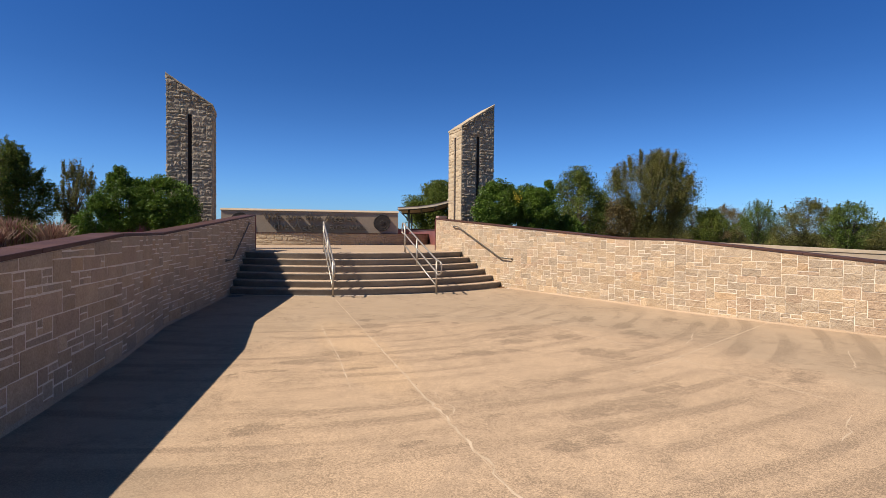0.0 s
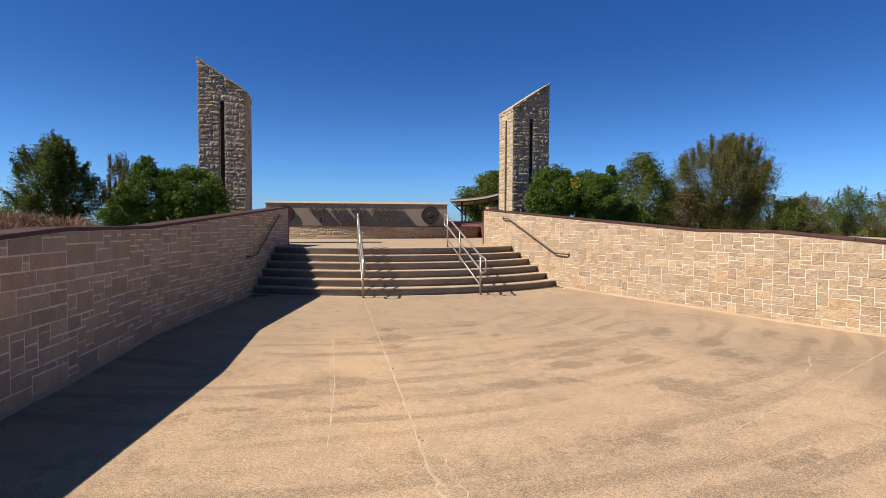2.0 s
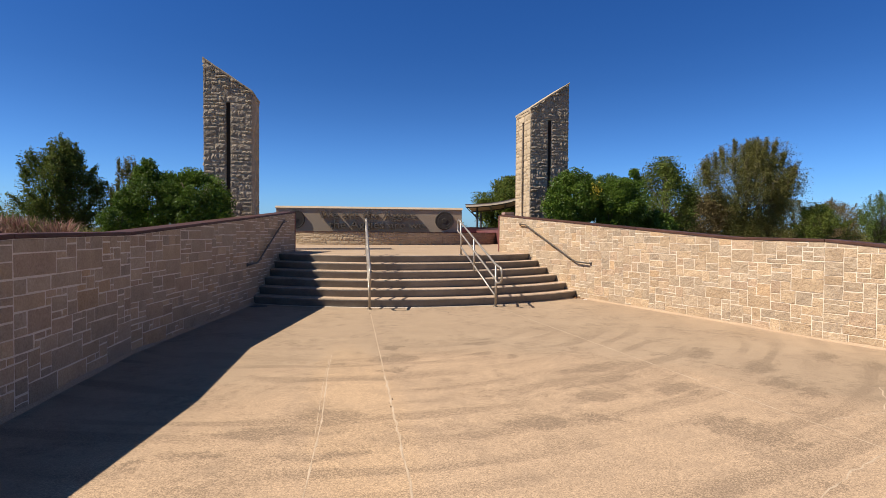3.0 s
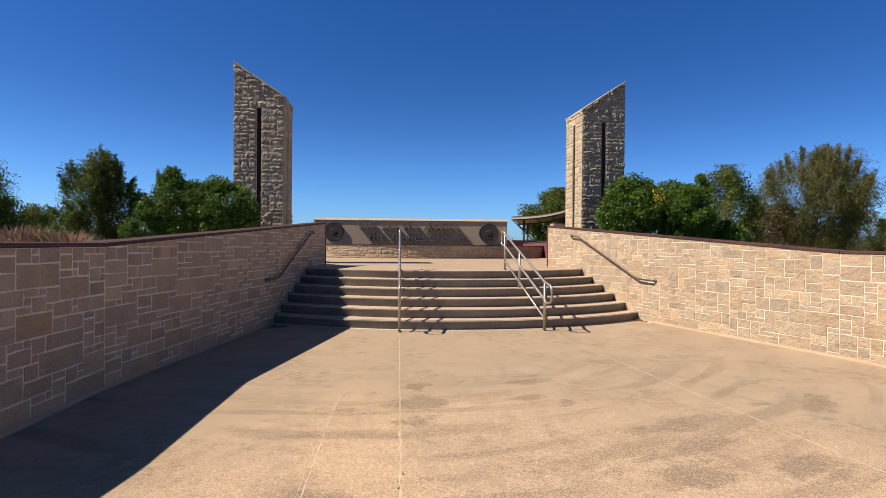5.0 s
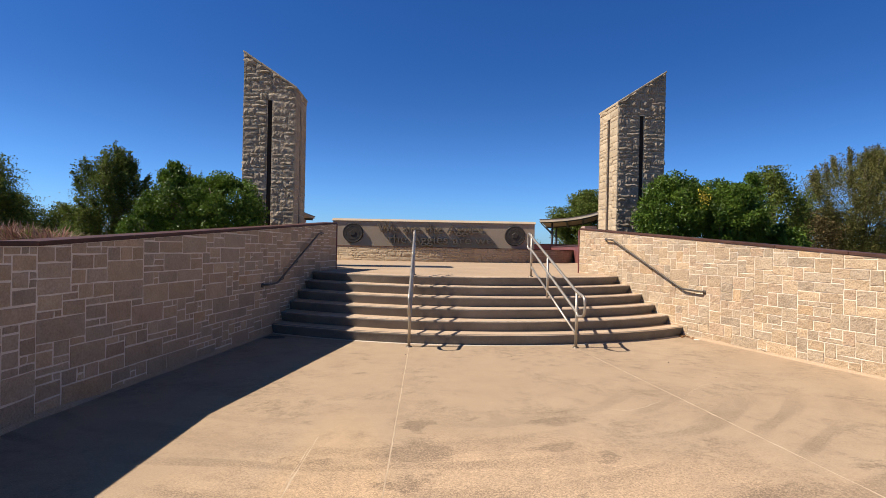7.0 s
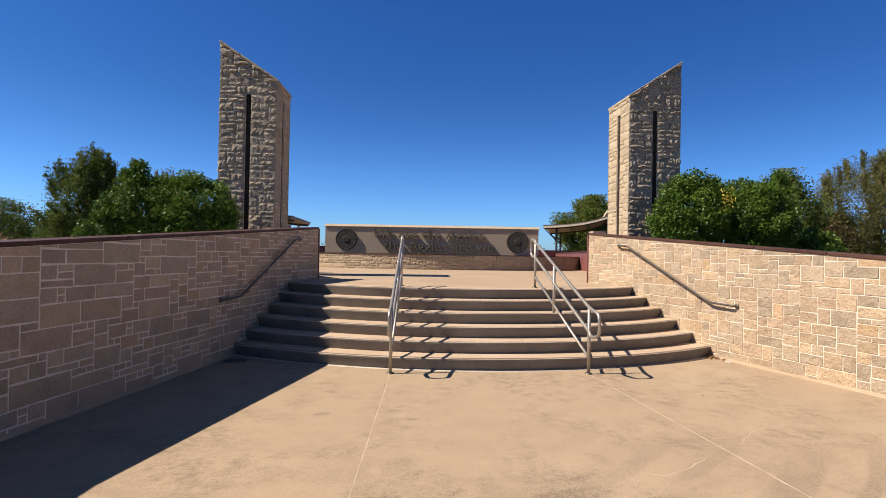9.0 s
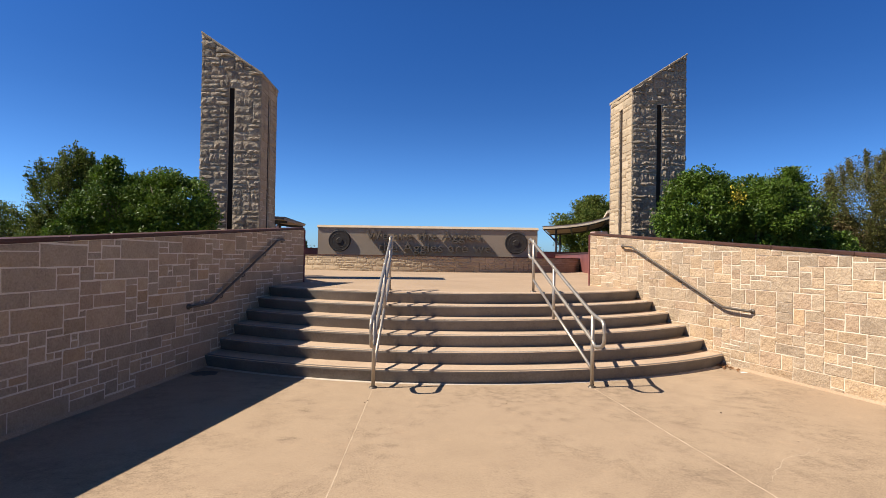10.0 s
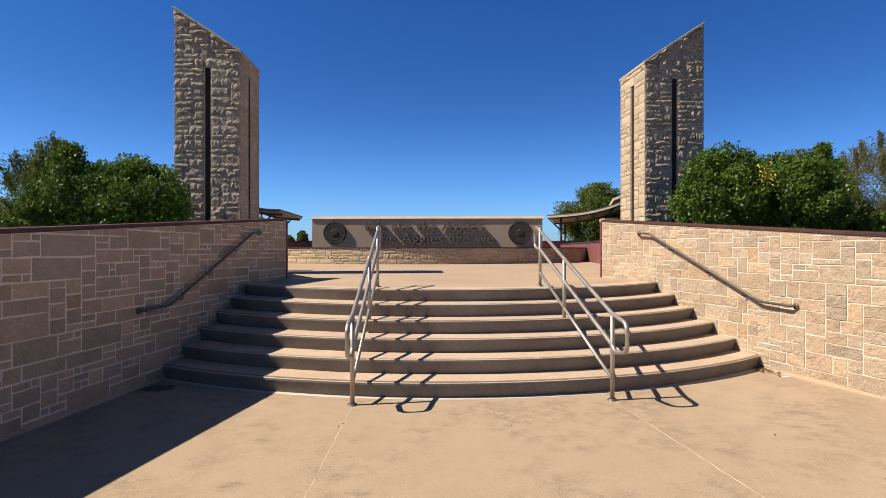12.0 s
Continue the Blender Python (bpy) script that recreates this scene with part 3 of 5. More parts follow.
def build_steps():
    stairs = link("staircase", None, label="six wide curved concrete steps with dark risers", category="stairs", kind="structure")
    for i in range(STEPS):
        r, z = R_FOOT - TREAD * i, RISE * i
        deep = TREAD + 0.12 if i < STEPS - 1 else 0.42
        top = z + RISE
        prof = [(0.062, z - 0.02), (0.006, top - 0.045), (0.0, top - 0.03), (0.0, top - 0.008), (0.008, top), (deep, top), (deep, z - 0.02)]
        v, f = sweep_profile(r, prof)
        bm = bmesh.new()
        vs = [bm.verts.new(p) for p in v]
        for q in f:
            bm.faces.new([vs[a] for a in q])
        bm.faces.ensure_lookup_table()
        # riser and nosing edge faces take a darker, greyer concrete than the treads
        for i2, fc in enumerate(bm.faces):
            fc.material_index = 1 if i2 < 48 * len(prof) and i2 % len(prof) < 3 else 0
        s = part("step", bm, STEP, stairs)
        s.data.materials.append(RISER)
        v, f = sweep_profile(r, [(0.012, top + 0.0005), (0.012, top + 0.003), (0.062, top + 0.003), (0.062, top + 0.0005)])
        bm = bmesh.new()
        vs = [bm.verts.new(p) for p in v]
        for q in f:
            bm.faces.new([vs[a] for a in q])
        part("nosing_strip", bm, NOSING, s, "pale gritty nosing strip")
    v, f = sweep_profile(R_FOOT + 0.028, [(0.0, 0.0008), (0.004, 0.004), (0.1, 0.004), (0.1, 0.0008)])
    bm = bmesh.new()
    vs = [bm.verts.new(p) for p in v]
    for q in f:
        bm.faces.new([vs[a] for a in q])
    part("foot_joint", bm, FOOT_JOINT, stairs, "pale sealant line at the foot of the steps")
    r6 = R_FOOT - TREAD * (STEPS - 1) - 0.42
    front = arc_points(r6, 0.1)
    outline = front + [(3.22, 5.2)] + [(x + 0.1, y) for x, y in zip(COURT_X, COURT_Y)] + [(COURT_X[-1] + 0.1, 48), (-COURT_X[-1] - 0.1, 48)] + [(-x - 0.1, y) for x, y in zip(COURT_X[::-1], COURT_Y[::-1])] + [(-3.22, 5.2)]
    link("upper_court", from_bm("upper_court", prism(outline, 0.85, LAND_Z), LANDING), label="tan concrete upper court above the steps", category="pavement", kind="structure")


build_steps()


# ------------------------------------------------------------------ stone facing
def pack(cols, rows, rng, sizes):
    """Fills a lattice with stones of many sizes; rows of (col, row, wide, high)."""
    used = np.zeros((rows, cols), bool)
    ends = np.zeros((rows + 9, cols + 1), bool)
    out = []
    for r in range(rows):
        for c in range(cols):
            if used[r, c]:
                continue
            room = 1
            while c + room < cols and not used[r, c + room] and room < 9:
                room += 1
            choice = [s for s in sizes if s[0] <= room and r + s[1] <= rows and not used[r:r + s[1], c:c + s[0]].any() and (room - s[0] != 1 or room > 8)]
            broken = [q for q in choice if c + q[0] == cols or not ends[max(r - 1, 0), c + q[0]]]
            choice = broken or choice
            tall = 2 if r + 2 <= rows and not used[r:r + 2, c:c + min(room, 3)].any() else 1
            w, h = rng.choice(choice) if choice else (room if room < 4 else 2, tall)
            ends[r:r + h, c + w] = True
            used[r:r + h, c:c + w] = True
            out.append((c, r, w, h))
    return out


WALL_SIZES = [(6, 3), (5, 2), (4, 2), (3, 2), (5, 2), (6, 3), (5, 3), (5, 2), (4, 1), (2, 2), (3, 3), (2, 1), (4, 2), (4, 3), (3, 2), (2, 2), (4, 2), (2, 3)]
BLOCK_SIZES = [(5, 3), (5, 2), (6, 2), (4, 2), (6, 3), (3, 2), (7, 3), (4, 1), (5, 1), (2, 1), (4, 3), (5, 2), (2, 2), (3, 2), (6, 3), (1, 1), (4, 2)]
ROCK_SIZES = [(4, 2), (3, 2), (5, 2), (2, 2), (3, 1), (4, 1), (2, 1), (3, 1), (5, 2), (4, 1), (3, 2)]


def clip_top(poly, line):
    """Cuts a polygon of (s, z) below z = line(s)."""
    out = []
    for (s0, z0), (s1, z1) in zip(poly, poly[1:] + poly[:1]):
        a, b = line(s0) - z0, line(s1) - z1
        if a >= 0:
            out.append((s0, z0))
        if (a >= 0) != (b >= 0):
            t = a / (a - b)
            out.append((s0 + (s1 - s0) * t, z0 + (z1 - z0) * t))
    return out


def stone_data(poly, depth, chamfer, rng, bulge):
    """A dressed stone: outline in (s, z), facing +y, edges chamfered, face a little proud in the middle."""
    n = len(poly)
    cs, cz = sum(p[0] for p in poly) / n, sum(p[1] for p in poly) / n
    verts, faces = [], []
    for s, z in poly:
        verts.append((s, -0.02, z))
    for s, z in poly:
        verts.append((s, depth - chamfer * rng.uniform(0.6, 1.4), z))
    for s, z in poly:
        d = max(math.hypot(s - cs, z - cz), 0.02)
        k = min(chamfer * rng.uniform(0.8, 1.9), d * 0.5) / d
        verts.append((s + (cs - s) * k, depth + rng.uniform(-0.3, 0.3) * bulge, z + (cz - z) * k))
    verts.append((cs + rng.uniform(-0.1, 0.1) * 0.2, depth + bulge * rng.uniform(0.2, 1.0), cz))
    for i in range(n):
        j = (i + 1) % n
        faces += [(i, i + n, j + n, j), (i + n, i + 2 * n, j + 2 * n, j + n), (i + 2 * n, 3 * n, j + 2 * n)]
    return verts, faces


def dressed_data(corners, depth, soft, rng, bulge):
    """A dressed stone over four corners in (s, z), facing +y: rounded arrises and an uneven, hand-worked face."""
    (ax, az), (bx, bz), (cx, cz), (dx, dz) = corners
    eu, ev = soft / max(bx - ax, 0.05), soft / max(dz - az, 0.05)
    us, vs = [0.0, eu, rng.uniform(0.4, 0.6), 1 - eu, 1.0], [0.0, ev, 1 - ev, 1.0]
    lift = [rng.uniform(-0.3, 0.3) for _ in range(2)]
    verts, faces = [], []
    for j, v in enumerate(vs):
        for i, u in enumerate(us):
            rim = (i in (0, 4)) + (j in (0, 3))
            inner = (u - 0.5) * lift[0] + (v - 0.5) * lift[1] + rng.uniform(0.0, 0.8)
            y = depth - soft * (0.0, 0.62, 1.0)[rim] * rng.uniform(0.8, 1.2) + (bulge * inner if not rim else 0.0)
            x = (ax * (1 - u) + bx * u) * (1 - v) + (dx * (1 - u) + cx * u) * v
            z = (az * (1 - u) + bz * u) * (1 - v) + (dz * (1 - u) + cz * u) * v
            wag = 0.0045 if rim == 1 else 0.0
            verts.append((x + rng.uniform(-wag, wag), y, z + rng.uniform(-wag, wag)))
    for j in range(3):
        for i in range(4):
            a = j * 5 + i
            faces.append((a, a + 5, a + 6, a + 1))
    rim = [0, 1, 2, 3, 4, 9, 14, 19, 18, 17, 16, 15, 10, 5]
    for k in rim:
        verts.append((verts[k][0], -0.02, verts[k][2]))
    for k in range(14):
        l = (k + 1) % 14
        faces.append((rim[k], rim[l], 20 + l, 20 + k))
    return verts, faces


def rock_data(w, h, depth, rng, nx=5, nz=4):
    """A split-faced stone w x h from the origin, facing +y, with a rugged front."""
    verts, faces = [], []
    tilt, lift = rng.uniform(-0.3, 0.3), rng.uniform(0.35, 1.0)
    for j in range(nz + 1):
        for i in range(nx + 1):
            u, v = i / nx, j / nz
            edge = min(1.0, 7 * min(u, 1 - u, v, 1 - v) + 0.1)
            y = depth * 0.6 + edge * depth * lift * (rng.uniform(0.1, 1.0) + tilt * (v - 0.5))
            if edge < 0.2:
                y = depth * rng.uniform(0.5, 0.7)
            inner = 0 < i < nx and 0 < j < nz
            verts.append((w * u + (rng.uniform(-0.12, 0.12) * w / nx if inner else 0), y, h * v + (rng.uniform(-0.2, 0.2) * h / nz if inner else 0)))
    for j in range(nz):
        for i in range(nx):
            a = j * (nx + 1) + i
            if rng.random() < 0.5:
                faces += [(a, a + nx + 1, a + nx + 2), (a, a + nx + 2, a + 1)]
            else:
                faces += [(a, a + nx + 1, a + 1), (a + 1, a + nx + 1, a + nx + 2)]
    rim = [i for i in range(nx + 1)] + [j * (nx + 1) + nx for j in range(1, nz + 1)] + [nz * (nx + 1) + i for i in range(nx - 1, -1, -1)] + [j * (nx + 1) for j in range(nz - 1, 0, -1)]
    base = len(verts)
    for k in rim:
        verts.append((verts[k][0], -0.02, verts[k][2]))
    for k in range(len(rim)):
        l = (k + 1) % len(rim)
        faces.append((rim[k], rim[l], base + l, base + k))
    return verts, faces


def area(poly):
    return abs(sum(a[0] * b[1] - b[0] * a[1] for a, b in zip(poly, poly[1:] + poly[:1]))) / 2


def face_frame(p, q):
    """A frame with x from p to q in plan, y out of the face (to the left of that way turned outward), z up."""
    d = Vector((q[0] - p[0], q[1] - p[1], 0)).normalized()
    n = Vector((0, 0, 1)).cross(d)
    return Matrix(((d.x, n.x, 0, p[0]), (d.y, n.y, 0, p[1]), (0, 0, 1, 0), (0, 0, 0, 1)))


pending_pieces = []     # facing stones are linked last


def wall_panel(name, p, q, side, label, single=True):
    """One straight length of stone wall from p to q (x, y, top), with mortar core, coping and facing stones."""
    a, b = (p, q) if side < 0 else (q, p)
    m = face_frame(a, b)
    length = math.hypot(b[0] - a[0], b[1] - a[1])
    bm = bmesh.new()
    ends = []
    for s, top in ((0.0, a[2]), (length, b[2])):
        for yy in (0.0, -WALL_T):
            for z in (-0.3, top - CAP_H):
                ends.append(bm.verts.new(m @ Vector((s, yy + 0.003 if yy == 0 else yy, z))))
    for f in ((0, 1, 3, 2), (4, 6, 7, 5), (0, 4, 5, 1), (2, 3, 7, 6), (1, 5, 7, 3), (0, 2, 6, 4)):
        bm.faces.new([ends[i] for i in f])
    wall = link(name, from_bm(name, bm, MORTAR), label=label, category="wall", kind="structure")
    # worn concrete fillet along the foot
    rng = random.Random(name)
    k = max(2, int(length / 0.3))
    fv, ff = [], []
    for i in range(k + 1):
        h, d = rng.uniform(0.03, 0.055), rng.uniform(0.025, 0.045)
        fv += [m @ Vector((length * i / k, yy, z)) for yy, z in ((0.0, -0.01), (d, -0.01), (d * 0.9, 0.004), (0.004, h))]
        if i:
            a0 = 4 * i
            ff += [(a0 - 4 + e, a0 - 4 + (e + 1) % 4, a0 + (e + 1) % 4, a0 + e) for e in range(4)]
    link("foot_fillet", raw("foot_fillet", fv, ff, LANDING), wall)
    # coping stones
    n = max(1, round(length / 1.25))
    for i in range(n):
        s0, s1 = length * i / n + 0.003, length * (i + 1) / n - 0.003
        t0, t1 = a[2] + (b[2] - a[2]) * s0 / length, a[2] + (b[2] - a[2]) * s1 / length
        bm = bmesh.new()
        vs = [bm.verts.new(m @ Vector((s, yy, t - (CAP_H if low else 0)))) for s, t in ((s0, t0), (s1, t1)) for yy in (0.022, -WALL_T - 0.02) for low in (True, False)]
        for f in ((0, 1, 3, 2), (4, 6, 7, 5), (0, 4, 5, 1), (2, 3, 7, 6), (1, 5, 7, 3), (0, 2, 6, 4)):
            bm.faces.new([vs[k] for k in f])
        bmesh.ops.bevel(bm, geom=bm.edges[:], offset=0.006, segments=1, affect="EDGES")
        part("coping", bm, COPING, wall)
    pending_pieces.append((wall, m, length, lambda s: a[2] + (b[2] - a[2]) * s / length - CAP_H - 0.006, single))


def face_stones(wall, m, length, top, single, seed):
    rng = random.Random(seed)
    west = wall.name.startswith("wall_west")
    U, V, J = (0.1, 0.074, 0.008) if west else (0.09, 0.072, 0.0056)
    cols = int(round(length / U))
    U = length / cols
    rows = int(max(top(0), top(length)) / V) + 1
    cache, joined_v, joined_f = {}, [], []
    for c, r, w, h in pack(cols, rows, rng, BLOCK_SIZES if west else WALL_SIZES):
        x0, x1, z0, z1 = c * U, (c + w) * U, r * V, (r + h) * V
        def off():
            return J * rng.uniform(0.4, 1.5)

        corners = [(x0 + off(), z0 + off()), (x1 - off(), z0 + off()), (x1 - off(), z1 - off()), (x0 + off(), z1 - off())]
        cut = top(x0) < z1 or top(x1) < z1
        if cut:
            poly = clip_top(corners, top)
            if len(poly) < 3 or area(poly) < 0.0012:
                continue
            v, f = stone_data([(s - x0, z - z0) for s, z in poly], 0.008, 0.004, rng, 0.006)
            me = None
        else:
            key = (w, h, rng.randrange(5))
            if key not in cache:
                v, f = dressed_data([(s - x0, z - z0) for s, z in corners], 0.006 if west else 0.0065, 0.005 if west else 0.0045, rng, 0.003 if west else 0.007)
                cache[key] = (raw("stone", v, f, STONE), v, f)
            me, v, f = cache[key]
        place = m @ Matrix.Translation((x0, rng.uniform(-0.0015, 0.002), z0))
        mid = m @ Vector(((x0 + x1) / 2, 0, 0))
        under = RISE * (1 + math.floor((R_FOOT - math.hypot(mid.x - STEP_C[0], mid.y - STEP_C[1])) / TREAD))
        if single and z1 > min(under, LAND_Z):
            link("stone", me or raw("stone", v, f, STONE), wall, place)
        else:
            k = len(joined_v)
            joined_v += [tuple(place @ Vector(p)) for p in v]
            joined_f += [tuple(i + k for i in q) for q in f]
    if joined_v:
        link("facing_stones", raw("facing_stones", joined_v, joined_f, STONE_JOINED), wall, kind="stuff")


for k, (p, q) in enumerate(zip(WALL_W, WALL_W[1:])):
    wall_panel(f"wall_west_{k + 1}", p, q, -1, "shaded irregular limestone wall with red granite coping", k < 4)
for k, (p, q) in enumerate(zip(WALL_E, WALL_E[1:])):
    wall_panel(f"wall_east_{k + 1}", p, q, 1, "sunlit irregular limestone wall with red granite coping", k < 3)


# red granite trim on the wall ends beside the upper court
def build_end_trims():
    for side, pts in ((-1, WALL_W), (1, WALL_E)):
        x, y, top = pts[0]
        trim = link("trim", from_bm("trim", box(min(x - side * 0.03, x + side * 0.44), y + 0.001, LAND_Z - 0.05, max(x - side * 0.03, x + side * 0.44), y + 0.05, top - CAP_H + 0.005, 0.004), MAROON),
                    label="red granite slab closing the wall end", category="trim", kind="structure")


build_end_trims()


# ------------------------------------------------------------------ maroon walls and piers of the upper court
def build_court_walls():
    for side, nm in ((-1, "west"), (1, "east")):
        line = list(zip(COURT_X, COURT_Y))
        bm = prism(([(side * x, y) for x, y in line] + [(side * (x + 0.3), y) for x, y in line[::-1]])[::side], LAND_Z - 0.1, 1.9)
        w = link(f"court_wall_{nm}", from_bm(f"court_wall_{nm}", bm, MAROON), label="low maroon granite wall edging the upper court", category="wall", kind="structure")
        for (xa, ya), (xb, yb) in zip(line, line[1:]):
            n = round((yb - ya) / 1.8)
            for i in range(n):
                (p, a), (q, b) = [(xa + (xb - xa) * t, ya + (yb - ya) * t) for t in ((i + 0.003) / n, (i + 0.997) / n)]
                bm = prism([(side * (p - 0.03), a), (side * (q - 0.03), b), (side * (q + 0.33), b), (side * (p + 0.33), a)][::side], 1.9, 1.96, 0.006)
                part("coping", bm, COPING, w)
        x = side * 4.8
        pier = link("court_pier", None, label="square pink granite pier behind the court wall", category="pier", group="court piers")
        part("shaft", box(x - 0.17, 9.03, LAND_Z, x + 0.17, 9.37, 2.38), PINK, pier)
        part("capstone", box(x - 0.2, 9.0, 2.38, x + 0.2, 9.4, 2.47, 0.008), PINK, pier)


build_court_walls()


def build_back_walls():
    for nm, x0, x1 in (("west", -13.0, -5.2), ("east", 5.2, 14.5)):
        w = link(f"back_wall_{nm}", from_bm(f"back_wall_{nm}", box(x0, 31.1, LAND_Z - 0.1, x1, 31.4, 2.1), MAROON), label="maroon granite wall across the far end of the court", category="wall", kind="structure")
        n = 6
        for i in range(n):
            a, b = x0 + (x1 - x0) * i / n + 0.004, x0 + (x1 - x0) * (i + 1) / n - 0.004
            part("coping", box(a, 31.06, 2.1, b, 31.44, 2.15, 0.006), COPING, w)


build_back_walls()


# ------------------------------------------------------------------ towers
def tower(x_in, x_out, y0, y1, z_in, z_out, slot_x, slot_top, seed):
    """A rock-faced tower with a slanting top; x_in is the side towards the axis."""
    side = 1 if x_out > 0 else -1
    slope = (z_out - z_in) / abs(x_out - x_in)

    def top(x, y=0):
        return z_in + slope * side * (x - x_in)
    th = link("stone_tower", None, m=Matrix.Translation((x_in, y0, 0)) @ pose(0, 0, 0, 0, 0, (2.4 if side < 0 else 1.4) * side) @ Matrix.Translation((-x_in, -y0, 0)), label="tall rock-faced limestone tower with slanting top and dark slots", category="tower", group="entrance towers")
    ym, sw, sd = (y0 + y1) / 2, 0.066, 0.085
    sw2, sd2 = 0.1, 0.06        # the wider, shallower slot of the inner side
    lo, hi = sorted((x_in, x_out))
    # core with a slot in the front and one in the inner side
    e = 0.027
    plan = [(lo + e, y0 + e), (slot_x - sw, y0 + e), (slot_x - sw, y0 + sd), (slot_x + sw, y0 + sd), (slot_x + sw, y0 + e), (hi - e, y0 + e)]
    notch = [(ym - sw2), (ym + sw2)]
    if side > 0:
        plan += [(hi - e, y1 - e), (lo + e, y1 - e), (lo + e, notch[1]), (lo + sd2, notch[1]), (lo + sd2, notch[0]), (lo + e, notch[0])]
    else:
        plan += [(hi - e, notch[0]), (hi - sd2, notch[0]), (hi - sd2, notch[1]), (hi - e, notch[1]), (hi - e, y1 - e), (lo + e, y1 - e)]
    part("core", prism(plan, 0.9, slot_top), MORTAR, th)
    part("head", prism([(lo + e, y0 + e), (hi - e, y0 + e), (hi - e, y1 - e), (lo + e, y1 - e)], slot_top, lambda x, y: top(x) - 0.05), MORTAR, th)
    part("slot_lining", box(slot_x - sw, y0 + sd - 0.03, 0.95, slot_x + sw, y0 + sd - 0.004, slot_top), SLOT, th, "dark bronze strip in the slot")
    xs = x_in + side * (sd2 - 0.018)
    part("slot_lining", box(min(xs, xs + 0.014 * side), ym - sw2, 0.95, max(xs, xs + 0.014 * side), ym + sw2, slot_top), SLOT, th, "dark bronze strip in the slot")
    # slanting cap of thin split stones
    cap_rng = random.Random(seed + 50)
    cuts = [lo - 0.02] + [lo + (hi - lo) * (k + cap_rng.uniform(-0.2, 0.2)) / 6 for k in range(1, 6)] + [hi + 0.02]
    for xa, xb in zip(cuts, cuts[1:]):
        bm = bmesh.new()
        low_, high_ = cap_rng.uniform(-0.06, -0.045), cap_rng.uniform(0.008, 0.024)
        out0, out1 = cap_rng.uniform(0.012, 0.035), cap_rng.uniform(0.012, 0.035)
        vs = [bm.verts.new((x, y, top(x) + dz)) for x in (xa + 0.002, xb - 0.002) for y in (y0 - out0, y1 + out1) for dz in (low_, high_)]
        for f in ((0, 1, 3, 2), (4, 6, 7, 5), (0, 4, 5, 1), (2, 3, 7, 6), (1, 5, 7, 3), (0, 2, 6, 4)):
            bm.faces.new([vs[k] for k in f])
        bmesh.ops.bevel(bm, geom=bm.edges[:], offset=0.008, segments=1, affect="EDGES")
        part("cap_stone", bm, SAWN, th)
    rng = random.Random(seed)

    def face(p, q, mat, slot_s, line, rugged, single, half=sw, fine=True):
        m = face_frame(p, q)
        length = math.hypot(q[0] - p[0], q[1] - p[1])
        U, V, J = (0.118, 0.108, 0.006) if fine else (0.125, 0.11, 0.007)
        cache, jv, jf = {}, [], []
        spans = [(0.0, slot_s - half), (slot_s + half, length)] if slot_s else [(0.0, length)]
        z_base = 0.98
        blocks = []
        for a, b in spans:
            cols = max(2, int(round((b - a) / U)))
            u = (b - a) / cols
            rows = int(round((slot_top - z_base) / V)) if slot_s else int((z_out - z_base) / V) + 1
            for c, r, w, h in pack(cols, rows, rng, ROCK_SIZES):
                blocks.append((a + c * u, z_base + r * V, w * u, h * V))
        if slot_s:
            zt = z_base + int(round((slot_top - z_base) / V)) * V
            cols = int(round(length / U))
            u = length / cols
            for c, r, w, h in pack(cols, int((z_out - zt) / V) + 1, rng, ROCK_SIZES):
                blocks.append((c * u, zt + r * V, w * u, h * V))
        for x0, z0, w, h in blocks:
            poly = [(x0 + J, z0 + J), (x0 + w - J, z0 + J), (x0 + w - J, z0 + h - J), (x0 + J, z0 + h - J)]
            cut = line(x0) < z0 + h or line(x0 + w) < z0 + h
            me = None
            if cut:
                poly = clip_top(poly, lambda s: line(s) - 0.03)
                if len(poly) < 3 or area(poly) < 0.0015:
                    continue
                v, f = stone_data([(s - x0, z - z0) for s, z in poly], 0.6 * rugged + 0.012, 0.012, rng, 1.3 * rugged)
            else:
                key = (round(w, 3), round(h, 3), rng.randrange(5))
                if key not in cache:
                    if rugged:
                        v, f = rock_data(w - 2 * J, h - 2 * J, rugged, rng, 6, 3)
                        v = [(s + J, yy, z + J) for s, yy, z in v]
                    else:
                        v, f = stone_data([(s - x0, z - z0) for s, z in poly], 0.05, 0.006, rng, 0.006)
                    cache[key] = (raw("stone", v, f, mat), v, f)
                me, v, f = cache[key]
            place = m @ Matrix.Translation((x0, -0.6 * rugged - 0.012, z0))
            if single:
                link("stone", me or raw("stone", v, f, mat), th, place)
            else:
                k = len(jv)
                jv += [tuple(place @ Vector(pt)) for pt in v]
                jf += [tuple(i + k for i in qd) for qd in f]
        if jv:
            link("rear_facing", raw("rear_facing", jv, jf, mat), th, kind="stuff")

    # front (towards -y), inner side, then the two faces turned away
    def front_line(s):
        return top(hi - s)
    late_towers.append(lambda: face((hi, y0), (lo, y0), ROCK, hi - slot_x, front_line, 0.04, True))
    if side > 0:
        late_towers.append(lambda: face((lo, y0), (lo, y1), SAWN, ym - y0, lambda s: z_in, 0.026, True, sw2, False))
        late_towers.append(lambda: face((hi, y1), (hi, y0), ROCK, None, lambda s: z_out, 0.055, False))
    else:
        late_towers.append(lambda: face((hi, y1), (hi, y0), SAWN, y1 - ym, lambda s: z_in, 0.026, True, sw2, False))
        late_towers.append(lambda: face((lo, y0), (lo, y1), ROCK, None, lambda s: z_out, 0.055, False))
